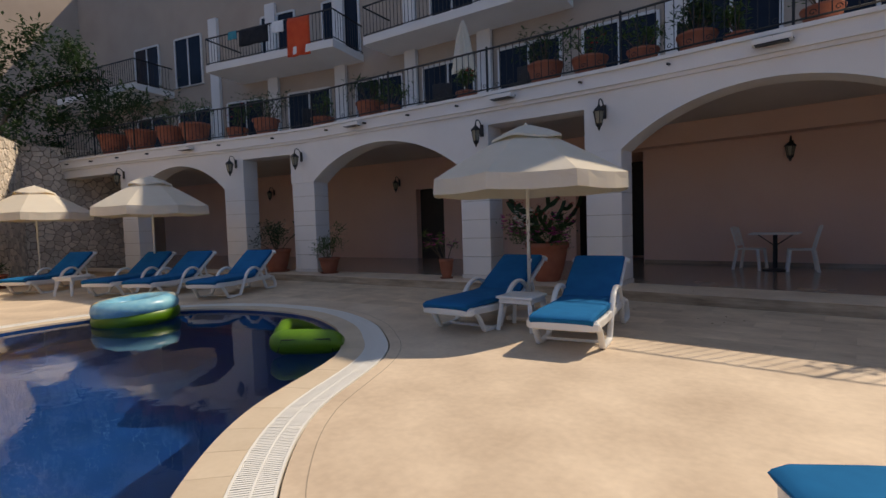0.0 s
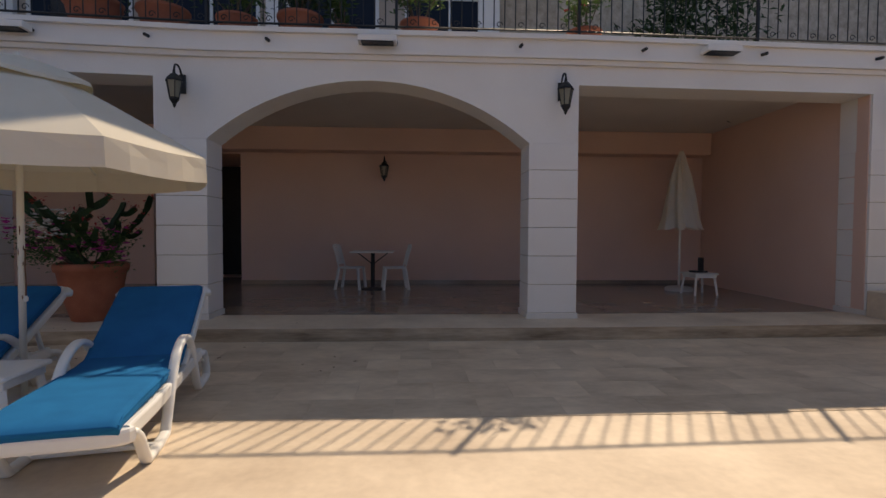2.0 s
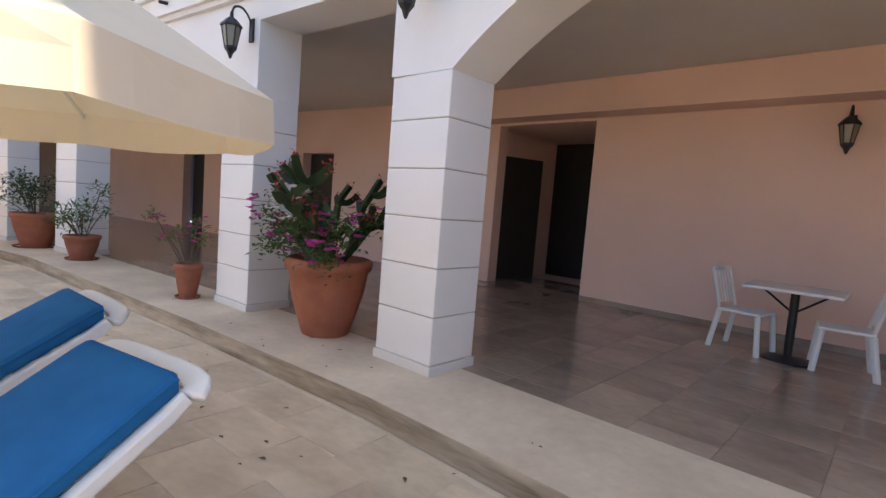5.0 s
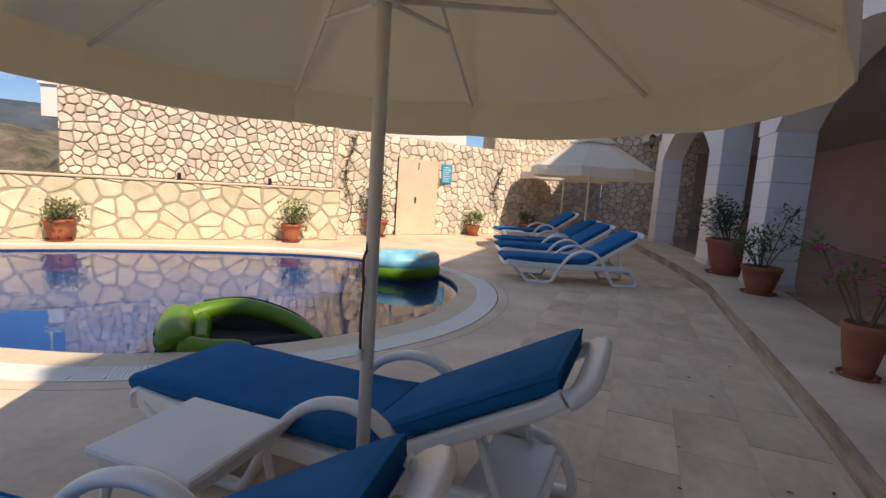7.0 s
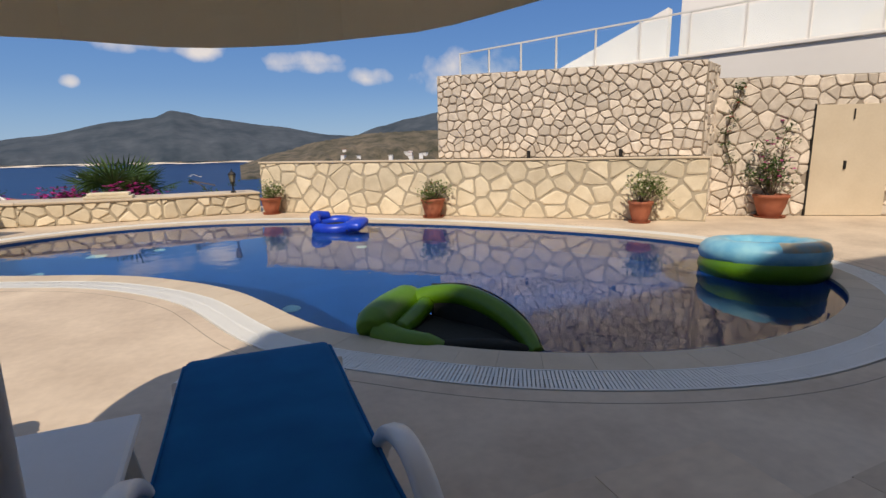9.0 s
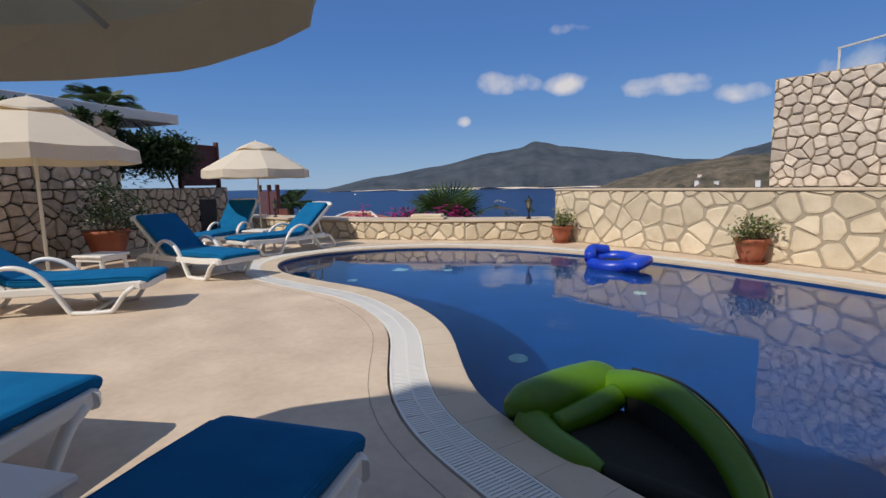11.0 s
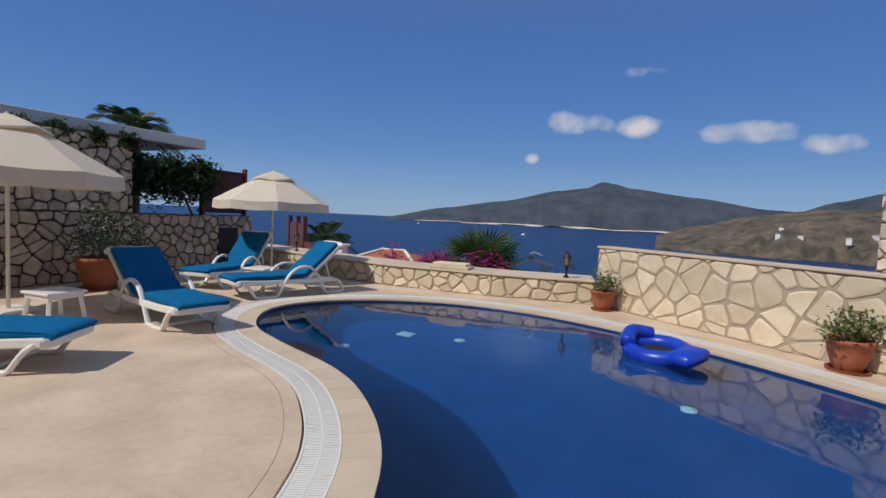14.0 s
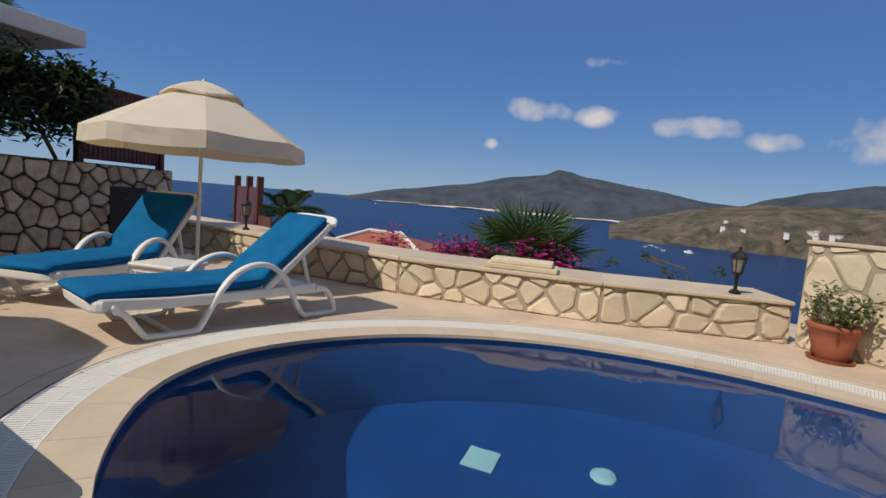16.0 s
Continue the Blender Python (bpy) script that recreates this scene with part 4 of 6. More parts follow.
grating = struct("drain_grating", ring_strip(B(), grown(POOL, 0.262), grown(POOL, 0.276), -0.05, 0.0), M_GRATE, "white plastic overflow grating round the pool", "grating")
part("grating_rim", ring_strip(B(), grown(POOL, 0.502), grown(POOL, 0.518), -0.05, 0.001), M_GRATE, grating)
part("grating_spine", ring_strip(B(), grown(POOL, 0.385), grown(POOL, 0.395), -0.03, -0.001), M_GRATE, grating)
me_slat = mesh_of("slat", box(B(), -0.0086, -0.116, -0.02, 0.0086, 0.116, 0.0), M_GRATE)
rest_v, rest_f, made = [], [], 0
for p, t, o in along(grown(POOL, 0.39), 0.0235):
    ang = math.atan2(t.y, t.x)
    if made < 300 and -3.9 < p.x < -0.5 and p.y > 0.3:
        piece("slat", me_slat, grating, Matrix.Translation((p.x, p.y, -0.002)) @ Matrix.Rotation(ang, 4, "Z"))
        made += 1
    else:
        k = len(rest_v)
        for z in (-0.02, -0.002):
            for u, w in ((-0.0085, -0.116), (0.0085, -0.116), (0.0085, 0.116), (-0.0085, 0.116)):
                q = p + t * u + o * w
                rest_v.append((q.x, q.y, z))
        rest_f += [(k + 4, k + 5, k + 6, k + 7), (k, k + 1, k + 5, k + 4), (k + 2, k + 3, k + 7, k + 6), (k + 1, k + 2, k + 6, k + 5), (k + 3, k, k + 4, k + 7)]
me = bpy.data.meshes.new("slats")
me.from_pydata(rest_v, [], rest_f)
me.materials.append(M_GRATE)
tagged(piece("slats", me, grating), kind="stuff")
# seam of the stone border outside the grating
struct("trim", ring_strip(B(), grown(POOL, 0.656), grown(POOL, 0.662), -0.02, 0.001), M_MORTAR_DK, "fine dark joint in the deck round the pool", "joint")
# lights and tiles set in the basin
M_PLIGHT = mat("pale_lens", (0.20, 0.40, 0.45), (0.26, 0.48, 0.52), rough=0.3, bump=0)
for x, y, r in ((-1.5, -0.5, 0.09), (-2.75, -3.3, 0.08), (0.6, -4.2, 0.08), (1.9, -2.9, 0.08)):
    t = thing("pool_light", "pale round underwater light on the pool floor", "light", "pool lights", pose(x, y, -1.499))
    part("lens", lathe(B(), [(0, 0.04), (r * 0.7, 0.035), (r, 0.02), (r, 0)], 20), M_PLIGHT, t)
    part("bezel", lathe(B(), [(r, 0), (r, 0.025), (r + 0.012, 0.02), (r + 0.015, 0)], 20), M_PLIGHT, t)
bm = B()
box(bm, 1.35, -4.1, -1.499, 1.60, -3.85, -1.48, 0.004)
tagged(part("floor_drain", bm, M_PLIGHT), "square pale drain cover on the pool floor", "drain")


# ---- plants and pots ----
def leaves(bm, centres, n, size, rnd, wide=0.45, droop=0.3):
    """Small folded leaves scattered about the given points (x, y, z, spread)."""
    for _ in range(n):
        cx, cy, cz, s = rnd.choice(centres)
        p = Vector((cx + rnd.gauss(0, s * 0.5), cy + rnd.gauss(0, s * 0.5), cz + rnd.gauss(0, s * 0.45)))
        d = Vector((rnd.uniform(-1, 1), rnd.uniform(-1, 1), rnd.uniform(-droop, 0.8))).normalized()
        side = d.cross(Vector((rnd.uniform(-0.3, 0.3), rnd.uniform(-0.3, 0.3), 1))).normalized()
        L, w = size * rnd.uniform(0.7, 1.3), size * wide * rnd.uniform(0.7, 1.2)
        up = side.cross(d) * w * 0.25
        v = [bm.verts.new(q) for q in (p, p + d * L * 0.5 + side * w * 0.5 + up, p + d * L, p + d * L * 0.5 - side * w * 0.5 + up)]
        m = bm.verts.new(p + d * L * 0.5)
        bm.faces.new((v[0], v[1], m))
        bm.faces.new((v[1], v[2], m))
        bm.faces.new((v[2], v[3], m))
        bm.faces.new((v[3], v[0], m))
    return bm


def blooms(bm, pts, r, rnd):
    for p in pts:
        for k in range(6):
            a = 2 * math.pi * k / 6 + rnd.uniform(-0.3, 0.3)
            d = Vector((math.cos(a), math.sin(a), rnd.uniform(0.1, 0.7))).normalized()
            s = d.cross(Vector((0, 0, 1))).normalized() * r * 0.45
            q = Vector(p)
            v = [bm.verts.new(w) for w in (q, q + d * r * 0.6 + s, q + d * r, q + d * r * 0.6 - s)]
            bm.faces.new(v)
    return bm


def pot_mesh(r, h):
    prof = [(0, 0.0), (r * 0.55, 0.0), (r * 0.59, h * 0.03), (r * 0.74, h * 0.28), (r * 0.89, h * 0.58), (r * 0.97, h * 0.84), (r * 1.04, h * 0.865), (r * 1.065, h * 0.93), (r * 1.05, h * 0.985), (r * 1.0, h), (r * 0.92, h), (r * 0.88, h * 0.85), (0, h * 0.85)]
    return lathe(B(), prof, 28)


def potted(name, label, x, y, z, r, h, clumps, n, size, seed, leaf=None, flower=None, n_fl=0, fl_r=0.035, wide=0.45, category="plant", saucer=True):
    rnd = random.Random(seed)
    t = thing(name, label, category, "potted plants", pose(x, y, z))
    part("pot", pot_mesh(r, h), M_TERRA, t, "round terracotta pot with a thick rim", True)
    part("soil", lathe(B(), [(0, h * 0.88), (r * 0.88, h * 0.87), (r * 0.87, h * 0.84)], 16), M_SOIL, t)
    if saucer:
        part("saucer", lathe(B(), [(0, 0.002), (r * 0.85, 0.002), (r * 0.95, 0.035), (r * 0.90, 0.035), (r * 0.8, 0.012)], 20), M_TERRA, t)
    stems = B()
    for cx, cy, cz, s in clumps:
        sweep(stems, smooth_line([(cx * 0.15, cy * 0.15, h * 0.85), (cx * 0.6, cy * 0.6, (h + cz) / 2), (cx, cy, cz)], 3), ring(0.008, 5))
    tagged(part("stalk", stems, M_STEM, t), kind="stuff")
    part("foliage", leaves(B(), clumps, n, size, rnd, wide), leaf or M_LEAF, t)
    if flower:
        pts = []
        for _ in range(n_fl):
            cx, cy, cz, s = rnd.choice(clumps)
            a, b = rnd.uniform(0, 6.28), rnd.uniform(-0.3, 1)
            pts.append((cx + s * 0.9 * math.cos(a), cy + s * 0.9 * math.sin(a), cz + s * b))
        tagged(part("blossom", blooms(B(), pts, fl_r, rnd), flower, t), kind="stuff")
    return t


def dome(r, z, k, seed, s):
    rnd = random.Random(seed)
    return [(rnd.uniform(-r, r), rnd.uniform(-r, r), z + rnd.uniform(-0.5, 0.7) * r, s) for _ in range(k)]


potted("potted_geranium", "terracotta pot of yellow-green leaves with white flowers against the wall", -1.24, -6.22, 0, 0.21, 0.36, dome(0.20, 0.50, 9, 1, 0.13), 420, 0.07, 1, M_LEAF2, M_PETAL_W, 9)
potted("potted_geranium", "terracotta pot of mixed yellow-green foliage", -4.32, -4.12, 0, 0.23, 0.38, dome(0.24, 0.52, 10, 2, 0.15), 420, 0.075, 2, M_LEAF2, M_PETAL_R, 4)
potted("potted_geranium", "terracotta pot of bushy green foliage below the rubble wall", -7.42, -1.86, 0, 0.20, 0.38, dome(0.26, 0.58, 11, 3, 0.16), 460, 0.08, 3, M_LEAF2, M_PETAL_W, 5)
potted("potted_bougainvillea", "terracotta pot of tall bougainvillea with magenta blooms", -9.95, -1.48, 0, 0.28, 0.42, dome(0.34, 0.75, 12, 4, 0.2) + [(0.3, 0, 1.25, 0.18), (-0.1, 0.1, 1.3, 0.2), (0.15, 0, 1.0, 0.2), (-0.35, -0.1, 1.6, 0.15)], 750, 0.08, 4, M_LEAF, M_PETAL_P, 26, 0.05)
potted("potted_aloe", "small terracotta pot of spiky grass leaves", -12.7, -0.05, 0, 0.20, 0.30, dome(0.16, 0.48, 8, 5, 0.16), 240, 0.20, 5, M_LEAF2, None, 0, 0.03, 0.14)
potted("potted_shrub", "dark terracotta pot of dry shrub by the stone wall", -14.6, 1.0, 0, 0.28, 0.36, dome(0.25, 0.5, 7, 6, 0.15), 240, 0.09, 6)
potted("potted_oleander", "large terracotta pot of dark bush with small white flowers", 6.45, -1.94, 0, 0.36, 0.55, dome(0.50, 0.92, 16, 7, 0.25), 1100, 0.09, 7, M_CACTUS, M_PETAL_W, 45, 0.035)
potted("potted_periwinkle", "small pot with thin stems and magenta flowers beside a pillar", -4.32, 6.72, FLOOR, 0.15, 0.42, [(-0.1, -0.1, 0.75, 0.12), (-0.25, -0.3, 0.95, 0.1), (0.1, 0.1, 0.7, 0.12), (-0.4, -0.1, 0.7, 0.1), (-0.3, 0.2, 0.85, 0.1)], 230, 0.075, 8, M_LEAF2, M_PETAL_P, 26, 0.05)
potted("potted_oleander", "terracotta pot of long-leaved oleander beside a pillar", -7.9, 6.42, FLOOR, 0.25, 0.40, dome(0.30, 0.68, 8, 9, 0.2) + [(0.15, 0.2, 1.1, 0.15)], 420, 0.13, 9, M_LEAF, None, 0, 0.03, 0.22)
potted("potted_shrub", "dark pot of dense shrub between two pillars", -9.75, 6.1, FLOOR, 0.36, 0.62, dome(0.40, 0.95, 12, 10, 0.22), 620, 0.09, 10, M_CACTUS, M_PETAL_W, 8)

M_SPURGE = leafy("spurge_green", (0.012, 0.03, 0.010), (0.035, 0.07, 0.02))
# big pot with cactus spurge, periwinkle and white flowers
big = potted("potted_cactus", "big terracotta pot with dark cactus spurge and magenta periwinkle", -2.22, 7.22, FLOOR, 0.39, 0.74, [(0.1, -0.35, 0.95, 0.18), (-0.25, -0.45, 0.85, 0.18), (0.35, -0.15, 1.0, 0.18), (-0.45, -0.2, 0.95, 0.2), (0.5, -0.4, 0.8, 0.15), (-0.55, -0.35, 1.1, 0.2), (0, 0.2, 1.0, 0.2), (-0.65, -0.1, 0.9, 0.16), (0.2, 0.3, 1.1, 0.2), (-0.3, -0.1, 1.25, 0.15)], 1300, 0.065, 11, M_LEAF, M_PETAL_P, 95, 0.055, 0.5, "plant", False)
rnd = random.Random(5)
tips = []


def spur(r):
    return [(r * (1 if j % 2 == 0 else 0.45) * math.cos(j * math.pi / 3), r * (1 if j % 2 == 0 else 0.45) * math.sin(j * math.pi / 3)) for j in range(6)]


for k in range(6):
    bm = B()
    a = k * 1.05 + 0.3
    p = [Vector((0.12 * math.cos(a), 0.12 * math.sin(a), 0.72))]
    lean = rnd.uniform(0.08, 0.16)
    for s in range(6):
        b = a + rnd.uniform(-1.5, 1.5)
        p.append(p[-1] + Vector((lean * math.cos(b), lean * math.sin(b), rnd.uniform(0.06, 0.18))))
    sweep(bm, smooth_line(p, 3), spur(0.042))
    tips.append(p[-1])
    for q in (p[2], p[3], p[4], p[5], p[5]):
        b = a + rnd.uniform(-1.6, 1.6)
        e = q + Vector((0.19 * math.cos(b), 0.19 * math.sin(b), rnd.uniform(0.06, 0.22)))
        sweep(bm, smooth_line([q, (q + e) / 2 + Vector((0, 0, -0.04)), e], 3), spur(0.042))
        tips.append(e)
    part("cactus_stem", bm, M_SPURGE, big, "dark green angular cactus stem")
bm = B()
leaves(bm, [(*t_, 0.05) for t_ in tips], 260, 0.055, rnd)
tagged(part("young_leaf", bm, M_PETAL_R, big, "reddish young leaves at the tips"), kind="stuff")
bm = B()
blooms(bm, [(-0.35 + rnd.uniform(-0.25, 0.2), -0.3 + rnd.uniform(-0.2, 0.2), rnd.uniform(1.05, 1.4)) for _ in range(34)], 0.06, rnd)
tagged(part("white_blossom", bm, M_PETAL_W, big), kind="stuff")


# dry leaves fallen on the step and the deck
rnd = random.Random(17)
bm = B()
for k in range(34):
    x, y = rnd.uniform(-4.6, 1.6), rnd.uniform(5.2, 7.0)
    z = 0.010 if y < on_step(x) - 0.03 else (FLOOR + 0.012 if y > on_step(x) + 0.03 else None)
    if z is None:
        continue
    a, r = rnd.uniform(0, 6.28), rnd.uniform(0.012, 0.028)
    vs = [bm.verts.new((x + r * f * math.cos(a + b), y + r * f * math.sin(a + b), z + h)) for f, b, h in ((1, 0, 0.001), (0.5, 1.4, 0.006), (1, 3.14, 0.001), (0.5, -1.4, 0.006))]
    bm.faces.new(vs)
tagged(part("fallen_leaves", bm, M_STEM), "small dry brown leaves scattered on the paving", "leaves", "", "stuff")

# ---- lanterns ----
M_LAMP = mat("lantern_glass", (0.20, 0.18, 0.13), (0.26, 0.24, 0.18), rough=0.25, bump=0)


def lantern_head(t, z, s):
    """Six-sided lantern, its middle at height z."""
    part("glass", lathe(B(), [(0.055 * s, z - 0.11 * s), (0.09 * s, z + 0.09 * s)], 6, (0, 0, 0)), M_LAMP, t, "pale glass panes")
    part("hood", lathe(B(), [(0.11 * s, z + 0.09 * s), (0.105 * s, z + 0.11 * s), (0.05 * s, z + 0.17 * s), (0.02 * s, z + 0.19 * s), (0.015 * s, z + 0.24 * s), (0, z + 0.25 * s)], 6), M_IRON, t)
    part("bottom", lathe(B(), [(0.065 * s, z - 0.105 * s), (0.06 * s, z - 0.13 * s), (0.03 * s, z - 0.17 * s), (0.012 * s, z - 0.22 * s), (0, z - 0.23 * s)], 6), M_IRON, t)
    for k in range(6):
        a = k * math.pi / 3
        part("bar", sweep(B(), [(0.056 * s * math.cos(a), 0.056 * s * math.sin(a), z - 0.11 * s), (0.093 * s * math.cos(a), 0.093 * s * math.sin(a), z + 0.095 * s)], ring(0.007 * s, 5)), M_IRON, t)


def wall_lantern(label):
    t = thing("wall_lantern", label, "lamp", "wall lanterns")
    lantern_head(t, 0, 1.0)
    part("arm", sweep(B(), smooth_line([(0, 0, 0.22), (0, 0.03, 0.30), (0, 0.12, 0.31), (0, 0.20, 0.22), (0, 0.22, 0.12)], 4), ring(0.012, 6)), M_IRON, t)
    part("back_plate", box(B(), -0.04, 0.21, 0.0, 0.04, 0.235, 0.24, 0.008), M_IRON, t)
    return t


wl_ = wall_lantern("black iron wall lantern on the arcade front")
wl_.matrix_basis = pose(3.81, 6.93, 3.03)
for x, y, z, rz in ((-1.03, 6.92, 3.03, 0), (-3.47, 6.73, 3.03, 3), (-8.75, 6.12, 3.03, 8), (-10.97, 5.53, 3.03, 15), (-15.45, 4.18, 3.03, 16), (-19.2, 3.2, 3.03, 15), (8.62, 7.08, 3.03, 0), (1.22, 11.52, 2.62, 0), (-9.9, 10.85, 2.65, 7), (-16.4, 10.0, 2.70, 7)):
    copy_thing(wl_, pose(x, y, z, 0, 0, rz))


def post_lantern(label):
    t = thing("post_lantern", label, "lamp", "parapet lanterns")
    part("post", lathe(B(), [(0.0, 0), (0.06, 0), (0.06, 0.02), (0.02, 0.05), (0.016, 0.14), (0.03, 0.16)], 12), M_IRON, t)
    lantern_head(t, 0.32, 0.8)
    return t


pl = post_lantern("small black lantern standing on the parapet cap")
pl.matrix_basis = pose(-0.45, -6.72, LOW_H + 0.05)
copy_thing(pl, pose(6.4, -6.62, LOW_H + 0.05))
for f in (0.38, 0.72):
    q = Vector((-4.62, -4.66)) + (Vector((-8.66, -1.86)) - Vector((-4.62, -4.66))) * f
    t = thing("spotlight", "small grey spotlight on the wall ledge", "lamp", "ledge spotlights", pose(q.x + 0.10, q.y + 0.16, 1.131))
    part("body", lathe(B(), [(0, 0), (0.035, 0), (0.035, 0.12), (0.03, 0.14), (0, 0.14)], 12), M_IRON, t)
    part("bracket", box(B(), -0.045, -0.045, 0.0, 0.045, 0.045, 0.015, 0.003), M_IRON, t)

# ---- pool floats ----
M_GREEN = mat("green_vinyl", (0.06, 0.165, 0.003), (0.09, 0.22, 0.006), rough=0.4, scale=5, fine=40, bump=0.1)
M_BLACKMESH = mat("black_mesh", (0.012, 0.014, 0.012), (0.02, 0.022, 0.02), rough=0.85, scale=30, fine=300, bump=0.3)
M_BLUEV = mat("blue_vinyl", (0.003, 0.03, 0.42), (0.006, 0.07, 0.60), rough=0.35, scale=5, fine=40, bump=0.1)
M_CYANV = mat("cyan_vinyl", (0.05, 0.33, 0.55), (0.30, 0.62, 0.70), rough=0.35, scale=3.5, fine=9, bump=0.05)
M_ORANGEV = mat("printed_vinyl", (0.08, 0.45, 0.60), (0.75, 0.42, 0.12), rough=0.35, scale=5, fine=6, bump=0.05)

def tapered(bm, pts, radii, n=14):
    """Round inflated tube along pts, its radius running through radii."""
    line = smooth_line(pts, 8)
    sweep(bm, line, ring(1.0, n))
    bm.verts.ensure_lookup_table()
    m = len(line) - 1
    for i, p in enumerate(line):
        f = i / m * (len(radii) - 1)
        k = min(int(f), len(radii) - 2)
        r = radii[k] + (radii[k + 1] - radii[k]) * (f - k)
        for v in bm.verts[i * n:(i + 1) * n]:
            v.co = Vector(p) + (v.co - Vector(p)) * r
    return bm


g = thing("green_float", "green inflatable pool seat with black mesh middle, half sunk", "float", "", pose(-1.95, 1.93, -0.045, 0, 0, 139))
part("headrest", tapered(B(), [(0.13, -0.04, 0.07), (0.11, 0.05, 0.10), (0.10, 0.30, 0.12), (0.11, 0.55, 0.13), (0.14, 0.66, 0.12)], [0.09, 0.135, 0.14, 0.135, 0.09], 18), M_GREEN, g, "fat green inflated headrest", True)
part("outer_arm", tapered(B(), [(0.16, 0.58, 0.12), (0.36, 0.60, 0.19), (0.62, 0.58, 0.21), (0.90, 0.50, 0.15), (1.12, 0.38, 0.06), (1.26, 0.24, -0.03)], [0.10, 0.085, 0.085, 0.08, 0.075, 0.05], 16), M_GREEN, g, "long green arm tapering into the water", True)
part("inner_arm", tapered(B(), [(0.16, 0.02, 0.05), (0.36, -0.01, 0.03), (0.55, 0.0, 0.02), (0.66, 0.03, 0.0)], [0.10, 0.085, 0.08, 0.05], 16), M_GREEN, g, "short green inner arm", True)
part("cushion", tapered(B(), [(0.30, 0.08, 0.07), (0.30, 0.30, 0.09), (0.30, 0.52, 0.13)], [0.06, 0.075, 0.07], 14), M_GREEN, g, "", True)
part("seat_mesh", sweep(B(), smooth_line([(0.30, 0.29, 0.04), (0.55, 0.30, 0.0), (0.85, 0.30, 0.0), (1.15, 0.24, -0.03)], 5), rounded(0.50, 0.03, 0.01, 2), (0, 1, 0)), M_BLACKMESH, g, "black mesh seat")
part("side_mesh", sweep(B(), smooth_line([(0.34, 0.55, 0.09), (0.62, 0.53, 0.10), (0.90, 0.45, 0.06), (1.12, 0.34, 0.0)], 5), rounded(0.03, 0.17, 0.01, 2), (0, 1, 0)), M_BLACKMESH, g, "black mesh under the raised arm")
part("leg_mesh", tapered(B(), [(0.66, 0.06, 0.0), (0.85, 0.10, 0.01), (1.05, 0.18, 0.0), (1.22, 0.26, -0.03)], [0.05, 0.06, 0.06, 0.03], 12), M_BLACKMESH, g, "black sagging leg rest", True)
part("piping", sweep(B(), smooth_line([(0.30, 0.64, 0.265), (0.62, 0.62, 0.295), (0.92, 0.54, 0.23), (1.14, 0.42, 0.13), (1.28, 0.26, 0.02)], 6), ring(0.007, 6)), M_BLACKMESH, g)
part("head_piping", sweep(B(), [(0.0, 0.02, 0.02), (-0.018, 0.05, 0.16), (-0.02, 0.55, 0.18), (0.0, 0.60, 0.04)], ring(0.007, 6)), M_BLACKMESH, g)

r_ = thing("ring_float", "big inflatable ring with green underside and printed blue top", "float", "", pose(-6.3, 1.47, 0.09, 3, -3, 20) @ Matrix.Diagonal((0.97, 0.97, 0.85, 1)))
ring_pts = [(0.46 * math.cos(a), 0.46 * math.sin(a), 0) for a in [2 * math.pi * k / 40 for k in range(40)]]
part("lower_tube", sweep(B(), [(x, y, -0.07) for x, y, z in ring_pts], ring(0.17, 14), None, True), M_GREEN, r_, "green lower tube", True)
part("upper_tube", sweep(B(), [(x, y, 0.10) for x, y, z in ring_pts], ring(0.165, 14), None, True), M_CYANV, r_, "pale blue printed upper tube", True)
part("print_band", sweep(B(), [(x * 1.12, y * 1.12, 0.17) for x, y, z in ring_pts[4:26]], ring(0.10, 10)), M_ORANGEV, r_, "orange and blue printed band", True)

b_ = thing("blue_float", "bright blue inflatable lounge float drifting on the pool", "float", "", pose(-2.42, -3.55, 0.03, 9, 0, 150) @ Matrix.Diagonal((0.78, 0.78, 0.78, 1)))
bring = [(0.42 * math.cos(a), 0.36 * math.sin(a), 0) for a in [2 * math.pi * k / 36 for k in range(36)]]
part("ring_tube", sweep(B(), [(x - 0.1, y, 0.0) for x, y, z in bring], ring(0.13, 12), None, True), M_BLUEV, b_, "", True)
part("back_tube", sweep(B(), smooth_line([(-0.42, -0.30, 0.12), (-0.56, 0.0, 0.20), (-0.42, 0.30, 0.12)], 6), ring(0.12, 12)), M_BLUEV, b_, "raised blue backrest", True)
part("leg_rest", box(B(), 0.22, -0.30, -0.06, 0.62, 0.30, 0.14, 0.09), M_BLUEV, b_, "flat blue leg rest", True)
part("seat_mesh", box(B(), -0.45, -0.34, -0.03, 0.32, 0.34, 0.0, 0.005), M_BLACKMESH, b_)

# ---- arcade furniture ----
M_CHAIR = mat("white_chair", (0.76, 0.75, 0.71), (0.83, 0.82, 0.78), rough=0.4, scale=4, fine=40, bump=0.05)


